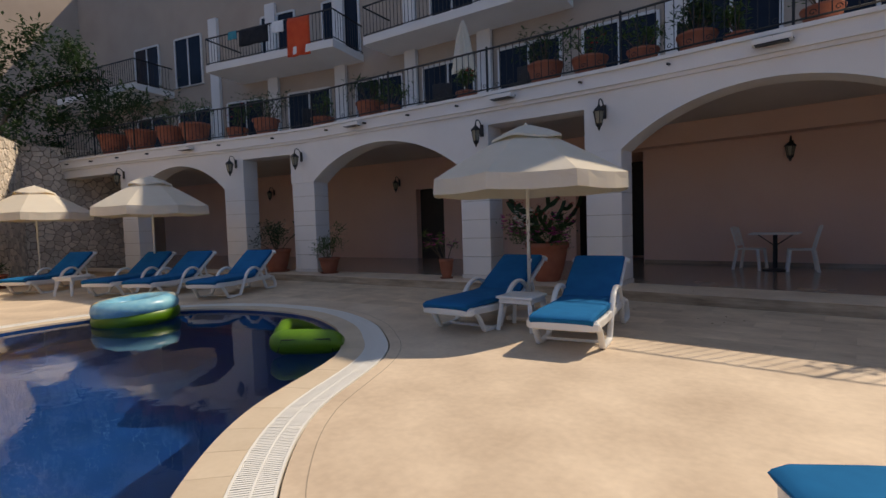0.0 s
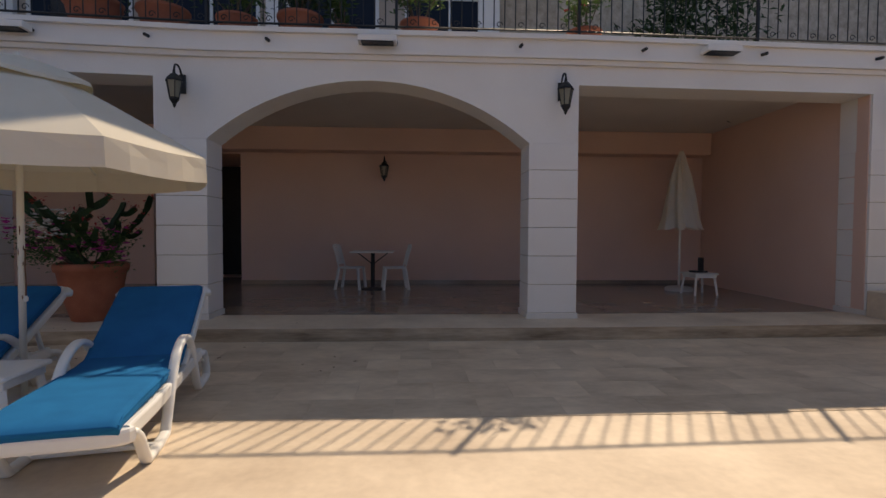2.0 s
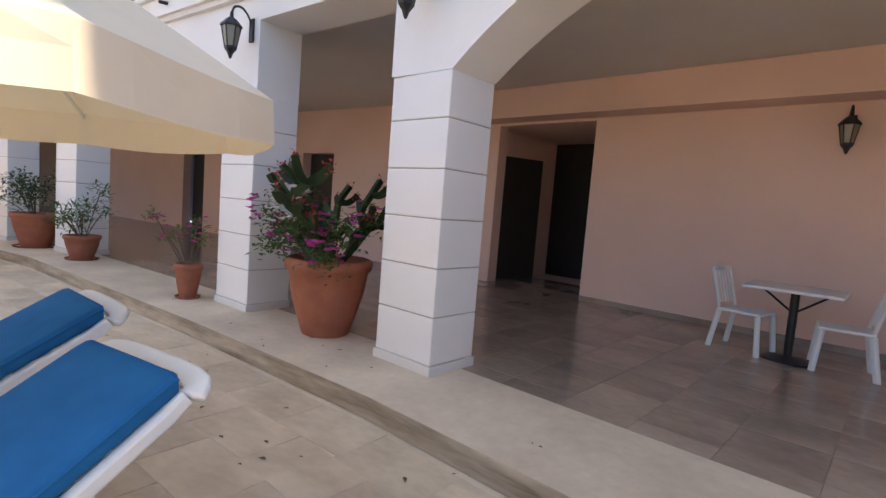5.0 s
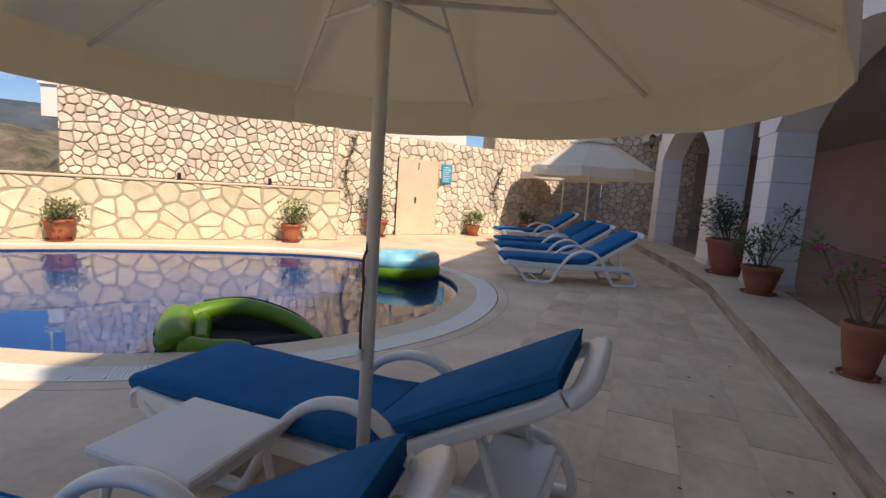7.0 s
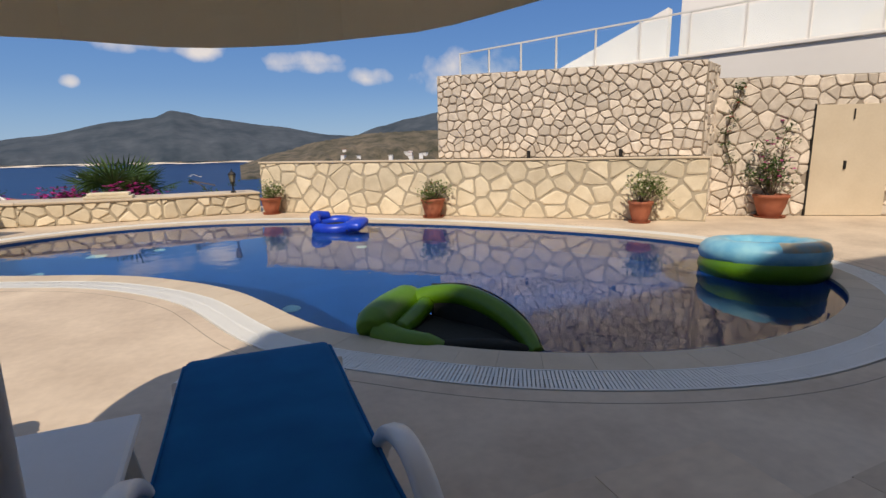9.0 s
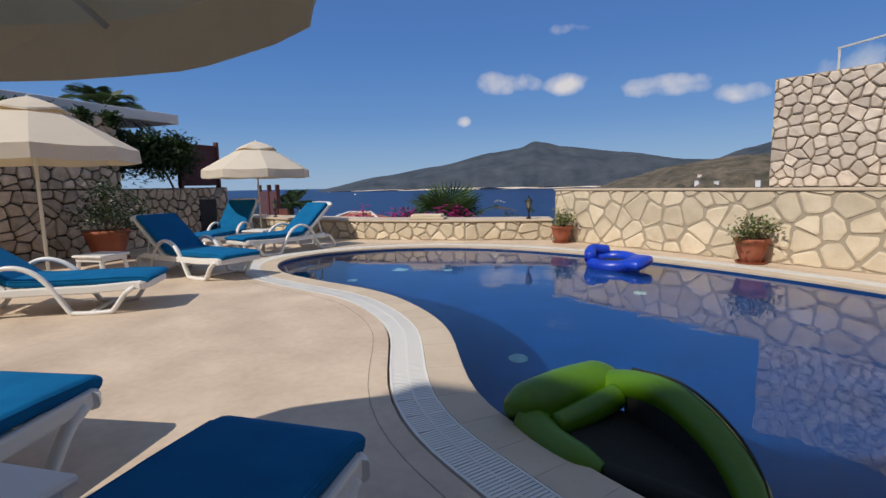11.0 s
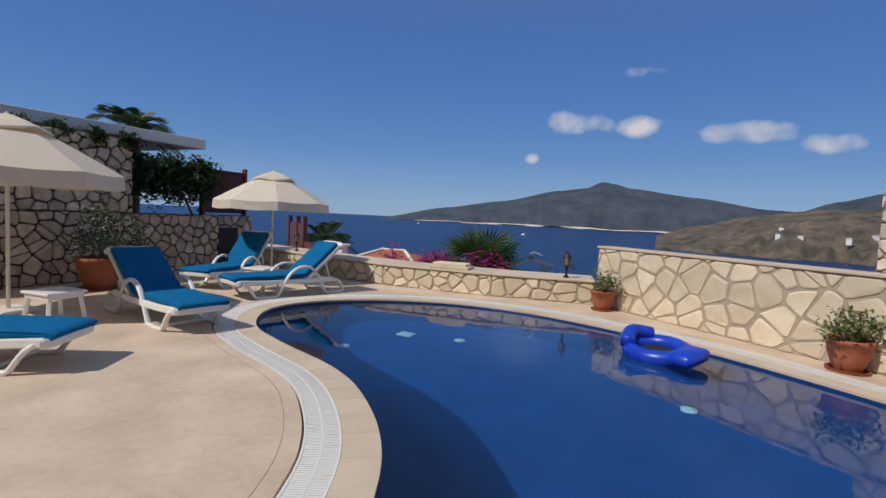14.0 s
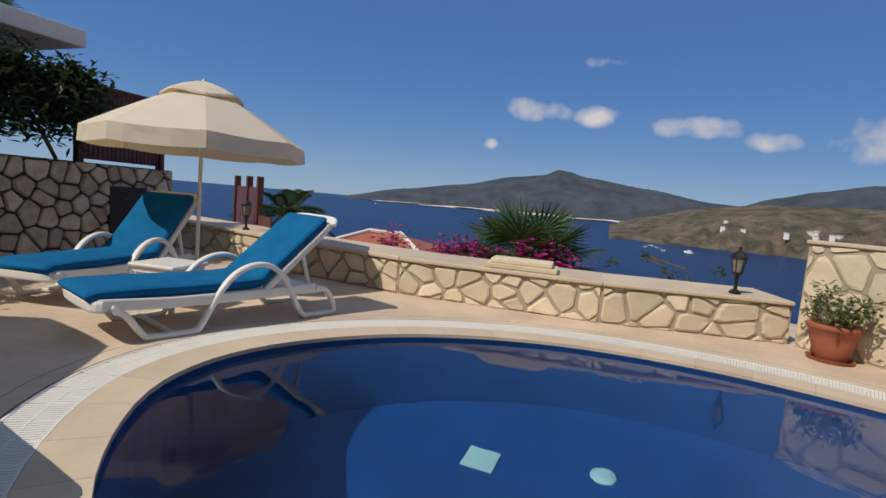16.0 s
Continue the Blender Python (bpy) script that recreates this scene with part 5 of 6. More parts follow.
def garden_chair(label):
    t = thing("garden_chair", label, "chair", "chairs at the small table")
    part("seat", box(B(), -0.22, -0.22, 0.42, 0.22, 0.22, 0.45, 0.012), M_CHAIR, t)
    for sx in (-0.2, 0.2):
        part("front_leg", sweep(B(), [(sx, -0.19, 0.42), (sx * 1.1, -0.23, 0.0)], rounded(0.055, 0.05, 0.012, 1)), M_CHAIR, t)
        part("rear_leg", sweep(B(), [(sx, 0.2, 0.42), (sx * 1.1, 0.27, 0.0)], rounded(0.055, 0.05, 0.012, 1)), M_CHAIR, t)
        part("back_post", sweep(B(), [(sx, 0.2, 0.44), (sx, 0.25, 0.65), (sx, 0.31, 0.86)], rounded(0.035, 0.025, 0.008, 1)), M_CHAIR, t)
    part("top_rail", sweep(B(), smooth_line([(-0.2, 0.31, 0.86), (0, 0.33, 0.88), (0.2, 0.31, 0.86)], 4), rounded(0.06, 0.025, 0.008, 1), (0, 0, 1)), M_CHAIR, t)
    for k in range(5):
        part("back_slat", sweep(B(), [(-0.14 + 0.07 * k, 0.22, 0.5), (-0.14 + 0.07 * k, 0.31, 0.85)], rounded(0.03, 0.014, 0.004, 1), (1, 0, 0)), M_CHAIR, t)
    return t


ch = garden_chair("white slatted garden chair at a small table")
ch.matrix_basis = pose(0.62, 10.75, FLOOR, 0, 0, 80)
copy_thing(ch, pose(1.48, 10.72, FLOOR, 0, 0, -82))
t = thing("cafe_table", "small table with a pale top on a dark pedestal", "table", "", pose(1.05, 10.7, FLOOR))
part("tabletop", box(B(), -0.42, -0.38, 0.74, 0.42, 0.38, 0.77, 0.008), M_CHAIR, t, "pale square top")
part("pedestal", sweep(B(), [(0, 0, 0.03), (0, 0, 0.74)], ring(0.04, 10)), M_IRON, t)
part("foot", lathe(B(), [(0, 0), (0.24, 0), (0.24, 0.02), (0.05, 0.05), (0, 0.05)], 20), M_IRON, t)
for k in range(2):
    part("brace", sweep(B(), [(-0.3 + 0.6 * k, 0, 0.73), (0, 0, 0.5)], ring(0.012, 6)), M_IRON, t)


def closed_umbrella(label, x, y, z, s):
    t = thing("closed_parasol", label, "parasol", "", pose(x, y, z) @ Matrix.Diagonal((s, s, s, 1)))
    part("pole", sweep(B(), [(0, 0, 0.05), (0, 0, 2.68)], ring(0.022, 10)), M_POLE, t)
    part("base", lathe(B(), [(0, 0), (0.26, 0), (0.26, 0.05), (0.22, 0.08), (0.04, 0.1), (0, 0.1)], 20), M_CEIL, t, "round concrete base")
    bm = B()
    rows = []
    for r, zz in ((0.03, 2.72), (0.07, 2.6), (0.10, 2.45), (0.16, 2.2), (0.22, 1.8), (0.28, 1.4), (0.33, 1.22)):
        rows.append([bm.verts.new((r * (1 + 0.28 * math.cos(8 * a + 3 * zz)) * math.cos(a), r * (1 + 0.28 * math.cos(8 * a + 3 * zz)) * math.sin(a), zz + 0.03 * math.cos(8 * a))) for a in [2 * math.pi * i / 64 for i in range(64)]])
    for p, q in zip(rows, rows[1:]):
        for i in range(64):
            bm.faces.new((p[i], p[(i + 1) % 64], q[(i + 1) % 64], q[i]))
    bm.faces.new(rows[0])
    part("canopy", bm, M_CANOPY, t, "folded cream canvas hanging in pleats", True)


closed_umbrella("closed cream parasol standing in the arcade corner", 7.2, 10.4, FLOOR, 1.02)
closed_umbrella("closed white parasol standing on the balcony", -4.75, 8.1, 3.861, 0.78)
t = thing("black_radio", "small black object standing on the white table", "radio", "", pose(7.24, 9.78, FLOOR + 0.42))
part("base", box(B(), -0.14, -0.08, 0, 0.14, 0.08, 0.03, 0.006), M_IRON, t)
part("stand", box(B(), 0.0, -0.03, 0.03, 0.09, 0.03, 0.28, 0.01), M_IRON, t)

# planter wall at the arcade's east end, drainpipe, boxes and spouts on the cornice
bm = B()
box(bm, 8.2, 5.7, 0, 9.55, 7.25, 0.52, 0.02)
tagged(part("planter", bm, M_DECK), "low rendered stone planter at the arcade end", "planter")
potted("shrub", "low green shrub in the stone planter", 8.9, 6.4, 0.50, 0.2, 0.02, dome(0.35, 0.25, 8, 21, 0.2), 260, 0.09, 21, M_LEAF, None, 0, 0.03, 0.45, "shrub", False)
t = thing("drainpipe", "white plastic drainpipe down the wall", "pipe", "", pose(9.3, 7.22, 0))
part("pipe", sweep(B(), [(0, 0, 0.52), (0, 0, 3.48)], ring(0.045, 12)), M_WHITE, t)
for z in (1.2, 2.6):
    part("clip", lathe(B(), [(0.046, z), (0.055, z), (0.055, z + 0.04), (0.046, z + 0.04)], 12), M_IRON, t)
for k, x in enumerate((1.43, 5.9, -2.9, -6.8, -12.6)):
    i = max(j for j in range(len(FRONT)) if FRONT[j].x >= x)
    p, q = FRONT[i], FRONT[i + 1]
    f = (x - p.x) / (q.x - p.x)
    c = p + (q - p) * f
    t = thing("flood_light", "flat white flood light box on the cornice", "lamp", "cornice lights", pose(c.x, c.y - 0.20, 3.66, 0, 0, math.degrees(math.atan2(p.y - q.y, p.x - q.x))))
    part("housing", box(B(), -0.24, -0.08, 0, 0.24, 0.10, 0.08, 0.012), M_WHITE, t)
    part("lens", box(B(), -0.20, -0.085, -0.01, 0.20, 0.08, 0.0, 0.002), M_GLASS_DK, t)
    part("bracket", box(B(), -0.03, 0.06, 0.02, 0.03, 0.14, 0.12, 0.003), M_IRON, t)
for i in range(1, 8):
    p, q = FRONT[i], FRONT[i + 1]
    L = (q - p).length
    for k in range(int(L / 1.25)):
        c = p + (q - p) * ((k + 0.5) / int(L / 1.25))
        sp = part("water_spout", sweep(B(), [(0, 0.02, 0.0), (0, -0.10, -0.015)], ring(0.022, 8)), M_IRON)
        sp.matrix_basis = pose(c.x, c.y - 0.06, 3.71, 0, 0, math.degrees(math.atan2(p.y - q.y, p.x - q.x)))
        tagged(sp, "short dark metal water spout in the cornice", "spout", "balcony spouts")

# ---- upper storeys: windows, balconies, pots, washing ----
def on_line(line, x):
    i = max(j for j in range(len(line) - 1) if line[j].x >= x)
    p, q = line[i], line[i + 1]
    c = p + (q - p) * ((x - p.x) / (q.x - p.x))
    return c, math.degrees(math.atan2(p.y - q.y, p.x - q.x))


def window(x, z, w, h):
    c, a = on_line(UP, x)
    t = tagged(new("window"), "dark glazed balcony door with a pale frame", "window", "upper windows", "structure")
    t.matrix_basis = pose(c.x, c.y, z, 0, 0, a)
    for sx in (-1, 1):
        part("pane", box(B(), sx * w / 4 - w / 4 + 0.04, -0.03, 0.04, sx * w / 4 + w / 4 - 0.04, -0.012, h - 0.04), M_GLASS_DK, t)
        part("stile", box(B(), sx * w / 2 - 0.035, -0.06, 0, sx * w / 2 + 0.035, -0.002, h, 0.004), M_FRAME, t)
    part("mullion", box(B(), -0.03, -0.05, 0.04, 0.03, -0.008, h - 0.04, 0.003), M_FRAME, t)
    part("head", box(B(), -w / 2 + 0.036, -0.06, h - 0.04, w / 2 - 0.036, -0.002, h + 0.03, 0.004), M_FRAME, t)
    part("sill", box(B(), -w / 2 - 0.06, -0.10, -0.03, w / 2 + 0.06, -0.002, 0.0, 0.004), M_FRAME, t)


for x in (2.6, 0.2, -2.2, -4.6, -7.2, -9.8, -12.6, -15.4, -18.0, -20.5):
    window(x, 3.93, 1.8, 2.2)
for x in (1.4, -1.2, -3.4, -7.0, -11.2, -13.8, -18.2, -20.6):
    window(x, 7.1, 1.5, 1.9)
for x in (3.4, -0.9, -5.9, -8.5, -11.2, -14.0, -16.7):
    c, a = on_line(offset_line(UP, 0.15), x)
    bm = B()
    box(bm, -0.22, 0, 3.87, 0.22, 0.14, 9.38, 0.01)
    ob = struct("pier", bm, M_WHITE, "white rendered pier on the upper wall", "pier")
    ob.matrix_basis = pose(c.x, c.y, 0, 0, 0, a)

me_ub = mesh_of("baluster", sweep(B(), [(0, 0, 0.06), (0, 0, 0.88)], ring(0.009, 5)), M_IRON)
for x0, x1, d0 in ((-3.2, -9.2, -2.7), (-9.9, -15.0, -2.3), (-18.7, -23.5, -2.3)):
    a_, ang = on_line(offset_line(FRONT, d0), x0)
    b_, ang1 = on_line(offset_line(FRONT, d0), x1)
    L = (a_ - b_).length
    ang = math.atan2(a_.y - b_.y, a_.x - b_.x)
    m = Matrix.Translation((b_.x, b_.y, 6.75)) @ Matrix.Rotation(ang, 4, "Z")
    bm = B()
    box(bm, 0, 0, 0, L, 1.75, 0.24, 0.01)
    sl = struct("balcony_slab", bm, M_WHITE, "white rendered upper balcony slab", "balcony")
    sl.matrix_basis = m
    t = thing("balcony_railing", "black iron railing of an upper balcony", "railing", "upper railings", m @ Matrix.Translation((0, 0.05, 0.24)))
    part("top_rail", sweep(B(), [(0, 1.6, 0.9), (0, 0, 0.9), (L, 0, 0.9), (L, 1.6, 0.9)], rounded(0.05, 0.03, 0.006, 1)), M_IRON, t)
    part("bottom_rail", sweep(B(), [(0, 1.6, 0.06), (0, 0, 0.06), (L, 0, 0.06), (L, 1.6, 0.06)], rounded(0.03, 0.02, 0.004, 1)), M_IRON, t)
    for k in range(int(L / 0.13) + 1):
        piece("baluster", me_ub, t, Matrix.Translation((k * 0.13, 0, 0)))
    for k in range(1, 12):
        piece("baluster", me_ub, t, Matrix.Translation((L, k * 0.13, 0)))

M_RED = mat("orange_towel", (0.62, 0.06, 0.02), (0.72, 0.10, 0.03), rough=0.95, scale=4, fine=200, bump=0.4, dist=0.004)
M_BLACKC = mat("dark_cloth", (0.01, 0.01, 0.012), (0.025, 0.025, 0.03), rough=0.95, scale=6, fine=150, bump=0.3)
M_TEAL = mat("teal_cloth", (0.02, 0.22, 0.28), (0.04, 0.30, 0.36), rough=0.95, scale=6, fine=150, bump=0.3)
c, a = on_line(offset_line(FRONT, -2.3), -12.0)


def hung_cloth(name, label, s, w, drop, material):
    bm = B()
    rows = []
    for k in range(9):
        f = k / 8
        rows.append([bm.verts.new((s + w * (i / 8 - 0.5), -0.07 - 0.03 * math.sin(i * 1.3 + f * 2) * f + (0.06 if k == 0 else 0), 7.93 - drop * f + (-0.02 if k == 0 else 0))) for i in range(9)])
    for p, q in zip(rows, rows[1:]):
        for i in range(8):
            bm.faces.new((p[i], p[i + 1], q[i + 1], q[i]))
    ob = part(name, bm, material, None, "", True)
    so = ob.modifiers.new("thick", "SOLIDIFY")
    so.thickness = 0.012
    ob.matrix_basis = pose(c.x, c.y, 0, 0, 0, a)
    tagged(ob, label, "towel", "washing on the balcony")


hung_cloth("towel", "bright orange-red beach towel hung over the railing", 0.9, 0.85, 1.25, M_RED)
hung_cloth("shirt", "black clothes hung over the railing to dry", -0.9, 1.2, 0.6, M_BLACKC)
hung_cloth("cloth", "small white cloth hung on the railing", 0.1, 0.45, 0.4, M_RESIN)
hung_cloth("cloth", "small teal swimwear hung on the railing", -1.8, 0.35, 0.3, M_TEAL)

for k, (x, r, h, s) in enumerate(((-1.5, 0.32, 0.42, 0.3), (-0.55, 0.26, 0.36, 0.3), (1.95, 0.26, 0.35, 0.28), (-4.2, 0.22, 0.28, 0.22), (-6.3, 0.24, 0.3, 0.32), (-8.6, 0.3, 0.34, 0.3), (-11.6, 0.3, 0.4, 0.35), (-13.2, 0.42, 0.7, 0.4), (-14.2, 0.42, 0.7, 0.4), (4.3, 0.24, 0.3, 0.28), (0.9, 0.2, 0.25, 0.2))):
    c, a = on_line(offset_line(FRONT, -0.55), x)
    potted("balcony_plant", "terracotta pot with a leafy shrub behind the railing", c.x, c.y, 3.862, r, h, dome(s, h + s * 0.9, 8, 30 + k, s * 0.6), 300, 0.10, 40 + k, M_LEAF, M_PETAL_R if k % 3 == 0 else None, 8, 0.04, 0.4, "plant", False)
for k, x in enumerate((-3.4, -5.6, -7.6, -9.9, 0.1)):
    c, a = on_line(offset_line(FRONT, -1.5), x)
    t = thing("balcony_chair", "dark garden chair on the balcony", "chair", "balcony chairs", pose(c.x, c.y, 3.862, 0, 0, a + 20 * k))
    part("seat", box(B(), -0.25, -0.25, 0.40, 0.25, 0.25, 0.45, 0.02), M_DOOR, t)
    part("backrest", box(B(), -0.25, 0.2, 0.45, 0.25, 0.26, 0.95, 0.02), M_DOOR, t)
    for sx in (-0.21, 0.21):
        for sy in (-0.21, 0.21):
            part("leg", box(B(), sx - 0.02, sy - 0.02, 0, sx + 0.02, sy + 0.02, 0.40, 0.004), M_DOOR, t)
for k, (x, r, h, sp) in enumerate(((-15.6, 0.45, 0.75, 0.75), (-17.0, 0.45, 0.75, 0.8), (-2.4, 0.34, 0.5, 0.35), (-7.0, 0.34, 0.5, 0.35), (-10.6, 0.36, 0.55, 0.45), (0.3, 0.3, 0.42, 0.3))):
    c, a = on_line(offset_line(FRONT, -0.6), x)
    potted("balcony_palm" if k < 2 else "balcony_plant", "big terracotta pot with a dark %s on the balcony" % ("fan palm" if k < 2 else "leafy bush"), c.x, c.y, 3.862, r, h, dome(sp, h + sp * 0.8, 14, 80 + k, sp * 0.6), 500, 0.22 if k < 2 else 0.12, 90 + k, M_CACTUS, None, 0, 0.04, 0.3, "plant", False)
# shaded bank behind the open end of the balcony
bm = B()
box(bm, 3.7, 12.5, 3.862, 16.0, 12.9, 9.6)
struct("wall_bank", bm, M_STONE_SHADE, "shaded brown retaining wall behind the balcony", "wall")
bm = B()
leaves(bm, [(7.5, 10.6, 4.8, 0.8), (8.2, 10.8, 5.3, 0.8), (6.9, 10.7, 5.4, 0.6), (7.4, 10.8, 6.1, 0.7), (8.6, 10.9, 6.2, 0.7), (5.6, 10.9, 4.6, 0.5)], 2600, 0.16, random.Random(71))
tr = thing("shrub", "dark leafy shrub on the balcony end", "shrub", "", pose(0, 0, 0))
part("foliage", bm, M_CACTUS, tr)
part("trunk", sweep(B(), [(7.6, 10.7, 3.86), (7.55, 10.7, 4.6), (7.6, 10.7, 5.2)], ring(0.05, 8)), M_STEM, tr)

# ---- garden wall: panel door, blue sign, climber ----
wd = (W2[0] - W2[1]).normalized()
wang = math.degrees(math.atan2(wd.y, wd.x))
M_PANEL = mat("beige_panel", (0.55, 0.45, 0.33), (0.64, 0.54, 0.41), rough=0.8, scale=1.5, fine=30, bump=0.15)
M_SIGN = mat("blue_sign", (0.01, 0.30, 0.52), (0.015, 0.36, 0.58), rough=0.4, bump=0)
base = pose(W2[1].x, W2[1].y, 0, 0, 0, wang)
d = tagged(new("door"), "flat beige panel door in the stone garden wall", "door", "", "structure")
d.matrix_basis = base
leaf = part("leaf", box(B(), 1.74, -0.045, 0.01, 3.02, 0.0 - 0.003, 1.98, 0.005), M_PANEL, d)
part("handle", box(B(), 2.28, -0.075, 0.85, 2.32, -0.046, 1.0, 0.004), M_IRON, leaf)
part("hook", box(B(), 2.35, -0.07, 1.72, 2.37, -0.046, 1.9, 0.004), M_IRON, leaf)
part("edge", box(B(), 1.715, -0.06, 0.01, 1.738, -0.003, 2.0, 0.002), M_IRON, d)
sg = thing("notice_sign", "bright blue notice sign with white text lines", "sign", "", base)
part("board", box(B(), 3.12, -0.075, 1.42, 3.46, -0.055, 1.92, 0.004), M_SIGN, sg)
for k in range(7):
    part("text_line", box(B(), 3.16, -0.079, 1.47 + 0.06 * k, 3.16 + 0.26 * (0.8 + 0.2 * ((k * 7) % 3) / 2), -0.0755, 1.485 + 0.06 * k), M_RESIN, sg)
for k, (s, z0, z1, cl) in enumerate(((0.35, 0.3, 2.3, 7), (5.2, 0.2, 1.9, 5))):
    rnd = random.Random(80 + k)
    cp = thing("climber", "thin climbing plant on the stone wall", "climber", "", base)
    pts = [(s + 0.1 * math.sin(j), -0.07, z0 + (z1 - z0) * j / 8) for j in range(9)]
    part("stem", sweep(B(), smooth_line(pts, 3), ring(0.01, 5)), M_STEM, cp)
    part("foliage", leaves(B(), [(p[0], p[1], p[2], 0.12) for p in pts[3:]], 220, 0.07, rnd), M_LEAF, cp)
    part("blossom", blooms(B(), [(p[0] + rnd.uniform(-0.1, 0.1), p[1] - 0.05, p[2]) for p in pts[5:]], 0.05, rnd), M_PETAL_R, cp)

# dark creeper over the far balcony
rnd = random.Random(303)
cr = thing("creeper", "dense dark creeper hanging over the far balcony", "creeper", "")
knots = [(-18.9 + rnd.uniform(-0.7, 0.7), 1.4 + 3.6 * k / 21, 6.1 + 1.4 * math.sin(k * 0.9) + rnd.uniform(-0.5, 0.5), 0.55) for k in range(22)]
part("foliage", leaves(B(), knots, 5200, 0.20, rnd), M_CACTUS, cr)
part("stem", sweep(B(), smooth_line([(-19.0, 1.6, 0.0), (-19.0, 1.7, 3.0), (-18.9, 2.4, 5.6), (-18.9, 3.8, 6.6), (-18.9, 4.9, 6.9)], 5), ring(0.07, 8)), M_STEM, cr)

# neighbour's white terrace above the rubble wall
M_VILLA = mat("white_villa", (0.76, 0.73, 0.70), (0.82, 0.79, 0.76), rough=0.85, scale=0.7, fine=40, bump=0.15)
VL, VR = Vector((-7.0, -10.5)), Vector((-12.95, -0.45))
vb = pose(VL.x, VL.y, 0.28, 0, 0, math.degrees(math.atan2(VR.y - VL.y, VR.x - VL.x)))
v = thing("white_villa", "white rendered villa with a glass-railed terrace", "house", "", vb)
part("terrace", box(B(), 0, 0.2, 2.2, 11.6, 6.0, 3.05, 0.02), M_VILLA, v, "white terrace edge")
part("terrace_lip", box(B(), -0.05, 0.14, 3.051, 11.6, 6.0, 3.12, 0.01), M_VILLA, v)
part("wall", box(B(), 6.0, 2.6, 3.121, 11.6, 6.0, 6.4, 0.02), M_VILLA, v, "white gable wall")
part("stair_wall", upright(B(), (2.0, 1.6), (6.0, 1.6), [(0, 3.121), (4.0, 3.121), (4.0, 4.6)], 0.3), M_VILLA, v, "sloping white stair wall")
M_PANE = glassy("rail_glass", (0.92, 0.97, 0.98))
for k in range(11):
    part("rail_post", box(B(), 0.05 + k * 1.15, 0.20, 3.121, 0.09 + k * 1.15, 0.24, 4.05, 0.004), M_FRAME, v)
    if k < 10:
        g_ = part("glass_pane", box(B(), 0.11 + k * 1.15, 0.215, 3.16, 1.18 + k * 1.15, 0.225, 4.0), M_PANE, v, "clear glass balustrade pane")
        g_.visible_shadow = False
part("hand_rail", box(B(), 0.04, 0.195, 4.051, 11.6, 0.245, 4.09, 0.004), M_FRAME, v)

# ---- east neighbour: roof, fences, vines ----
M_PURPLE = mat("plum_fence", (0.10, 0.045, 0.06), (0.15, 0.07, 0.09), rough=0.7, scale=5, fine=40, bump=0.15)
M_BROWN = mat("redbrown_wood", (0.10, 0.028, 0.022), (0.15, 0.045, 0.035), rough=0.65, scale=6, fine=50, bump=0.2)
h = thing("neighbour_house", "low cream house with a flat overhanging roof slab", "house", "")
part("roof", box(B(), 7.85, -5.05, 2.84, 14.0, 4.0, 3.07, 0.02), M_VILLA, h, "grey concrete roof slab")
part("wall", box(B(), 9.0, -4.2, -0.3, 13.5, 4.0, 2.839, 0.02), M_UPPER, h)
f = thing("lattice_fence", "plum-coloured lattice fence panel on the wall", "fence", "", pose(7.85, -5.0, 1.301, 0, 0, -85))
part("panel", box(B(), 0, 0, 0.05, 1.3, 0.02, 1.05), M_PURPLE, f)
for k in range(18):
    part("slat", box(B(), 0.03 + 0.07 * k, -0.012, 0.06, 0.055 + 0.07 * k, -0.001, 1.04), M_BROWN, f)
for x in (-0.04, 1.3):
    part("post", box(B(), x - 0.03, -0.05, 0, x + 0.05, 0.06, 1.2, 0.006), M_BROWN, f)
part("rail", box(B(), 0.012, -0.03, 1.051, 1.268, 0.04, 1.10, 0.004), M_BROWN, f)
f2 = thing("board_fence", "red-brown board fence beyond the parapet", "fence", "", pose(7.15, -7.7, -0.3, 0, 0, -30))
for k in range(9):
    part("board", box(B(), 0.15 * k, 0, 0.1, 0.15 * k + 0.14, 0.025, 1.45, 0.004), M_PURPLE, f2)
for x in (0.55, 1.35, -0.08):
    part("post", box(B(), x, -0.05, 0, x + 0.09, 0.06, 1.65, 0.006), M_BROWN, f2)
part("low_panel", box(B(), -0.75, 0, 0.1, -0.1, 0.03, 0.95, 0.004), M_BROWN, f2)
bm = B()
box(bm, -0.03, -0.30, 0.12, 0.03, 0.30, 1.0, 0.01)
hatch = part("meter_hatch", bm, M_IRON)
hatch.matrix_basis = pose(7.66, -5.55, 0, 0, 0, 4)
tagged(hatch, "black iron hatch set in the rubble wall", "hatch")
vine = thing("vine", "dense dark creeper hanging over the wall", "creeper", "")
bm = B()
leaves(bm, [(7.7, -3.2 - 0.25 * k, 2.32 - 0.1 * (k % 3), 0.30) for k in range(8)] + [(7.6, -3.3 - 0.25 * k, 1.9, 0.4) for k in range(7)] + [(7.5, -1.2 - 0.6 * k, 2.68, 0.16) for k in range(4)], 7500, 0.14, random.Random(91))
part("foliage", bm, M_CACTUS, vine)
part("stem", sweep(B(), smooth_line([(7.7, -4.6, 1.3), (7.72, -4.2, 2.0), (7.7, -3.5, 2.5), (7.6, -2.0, 2.8)], 4), ring(0.025, 6)), M_STEM, vine)


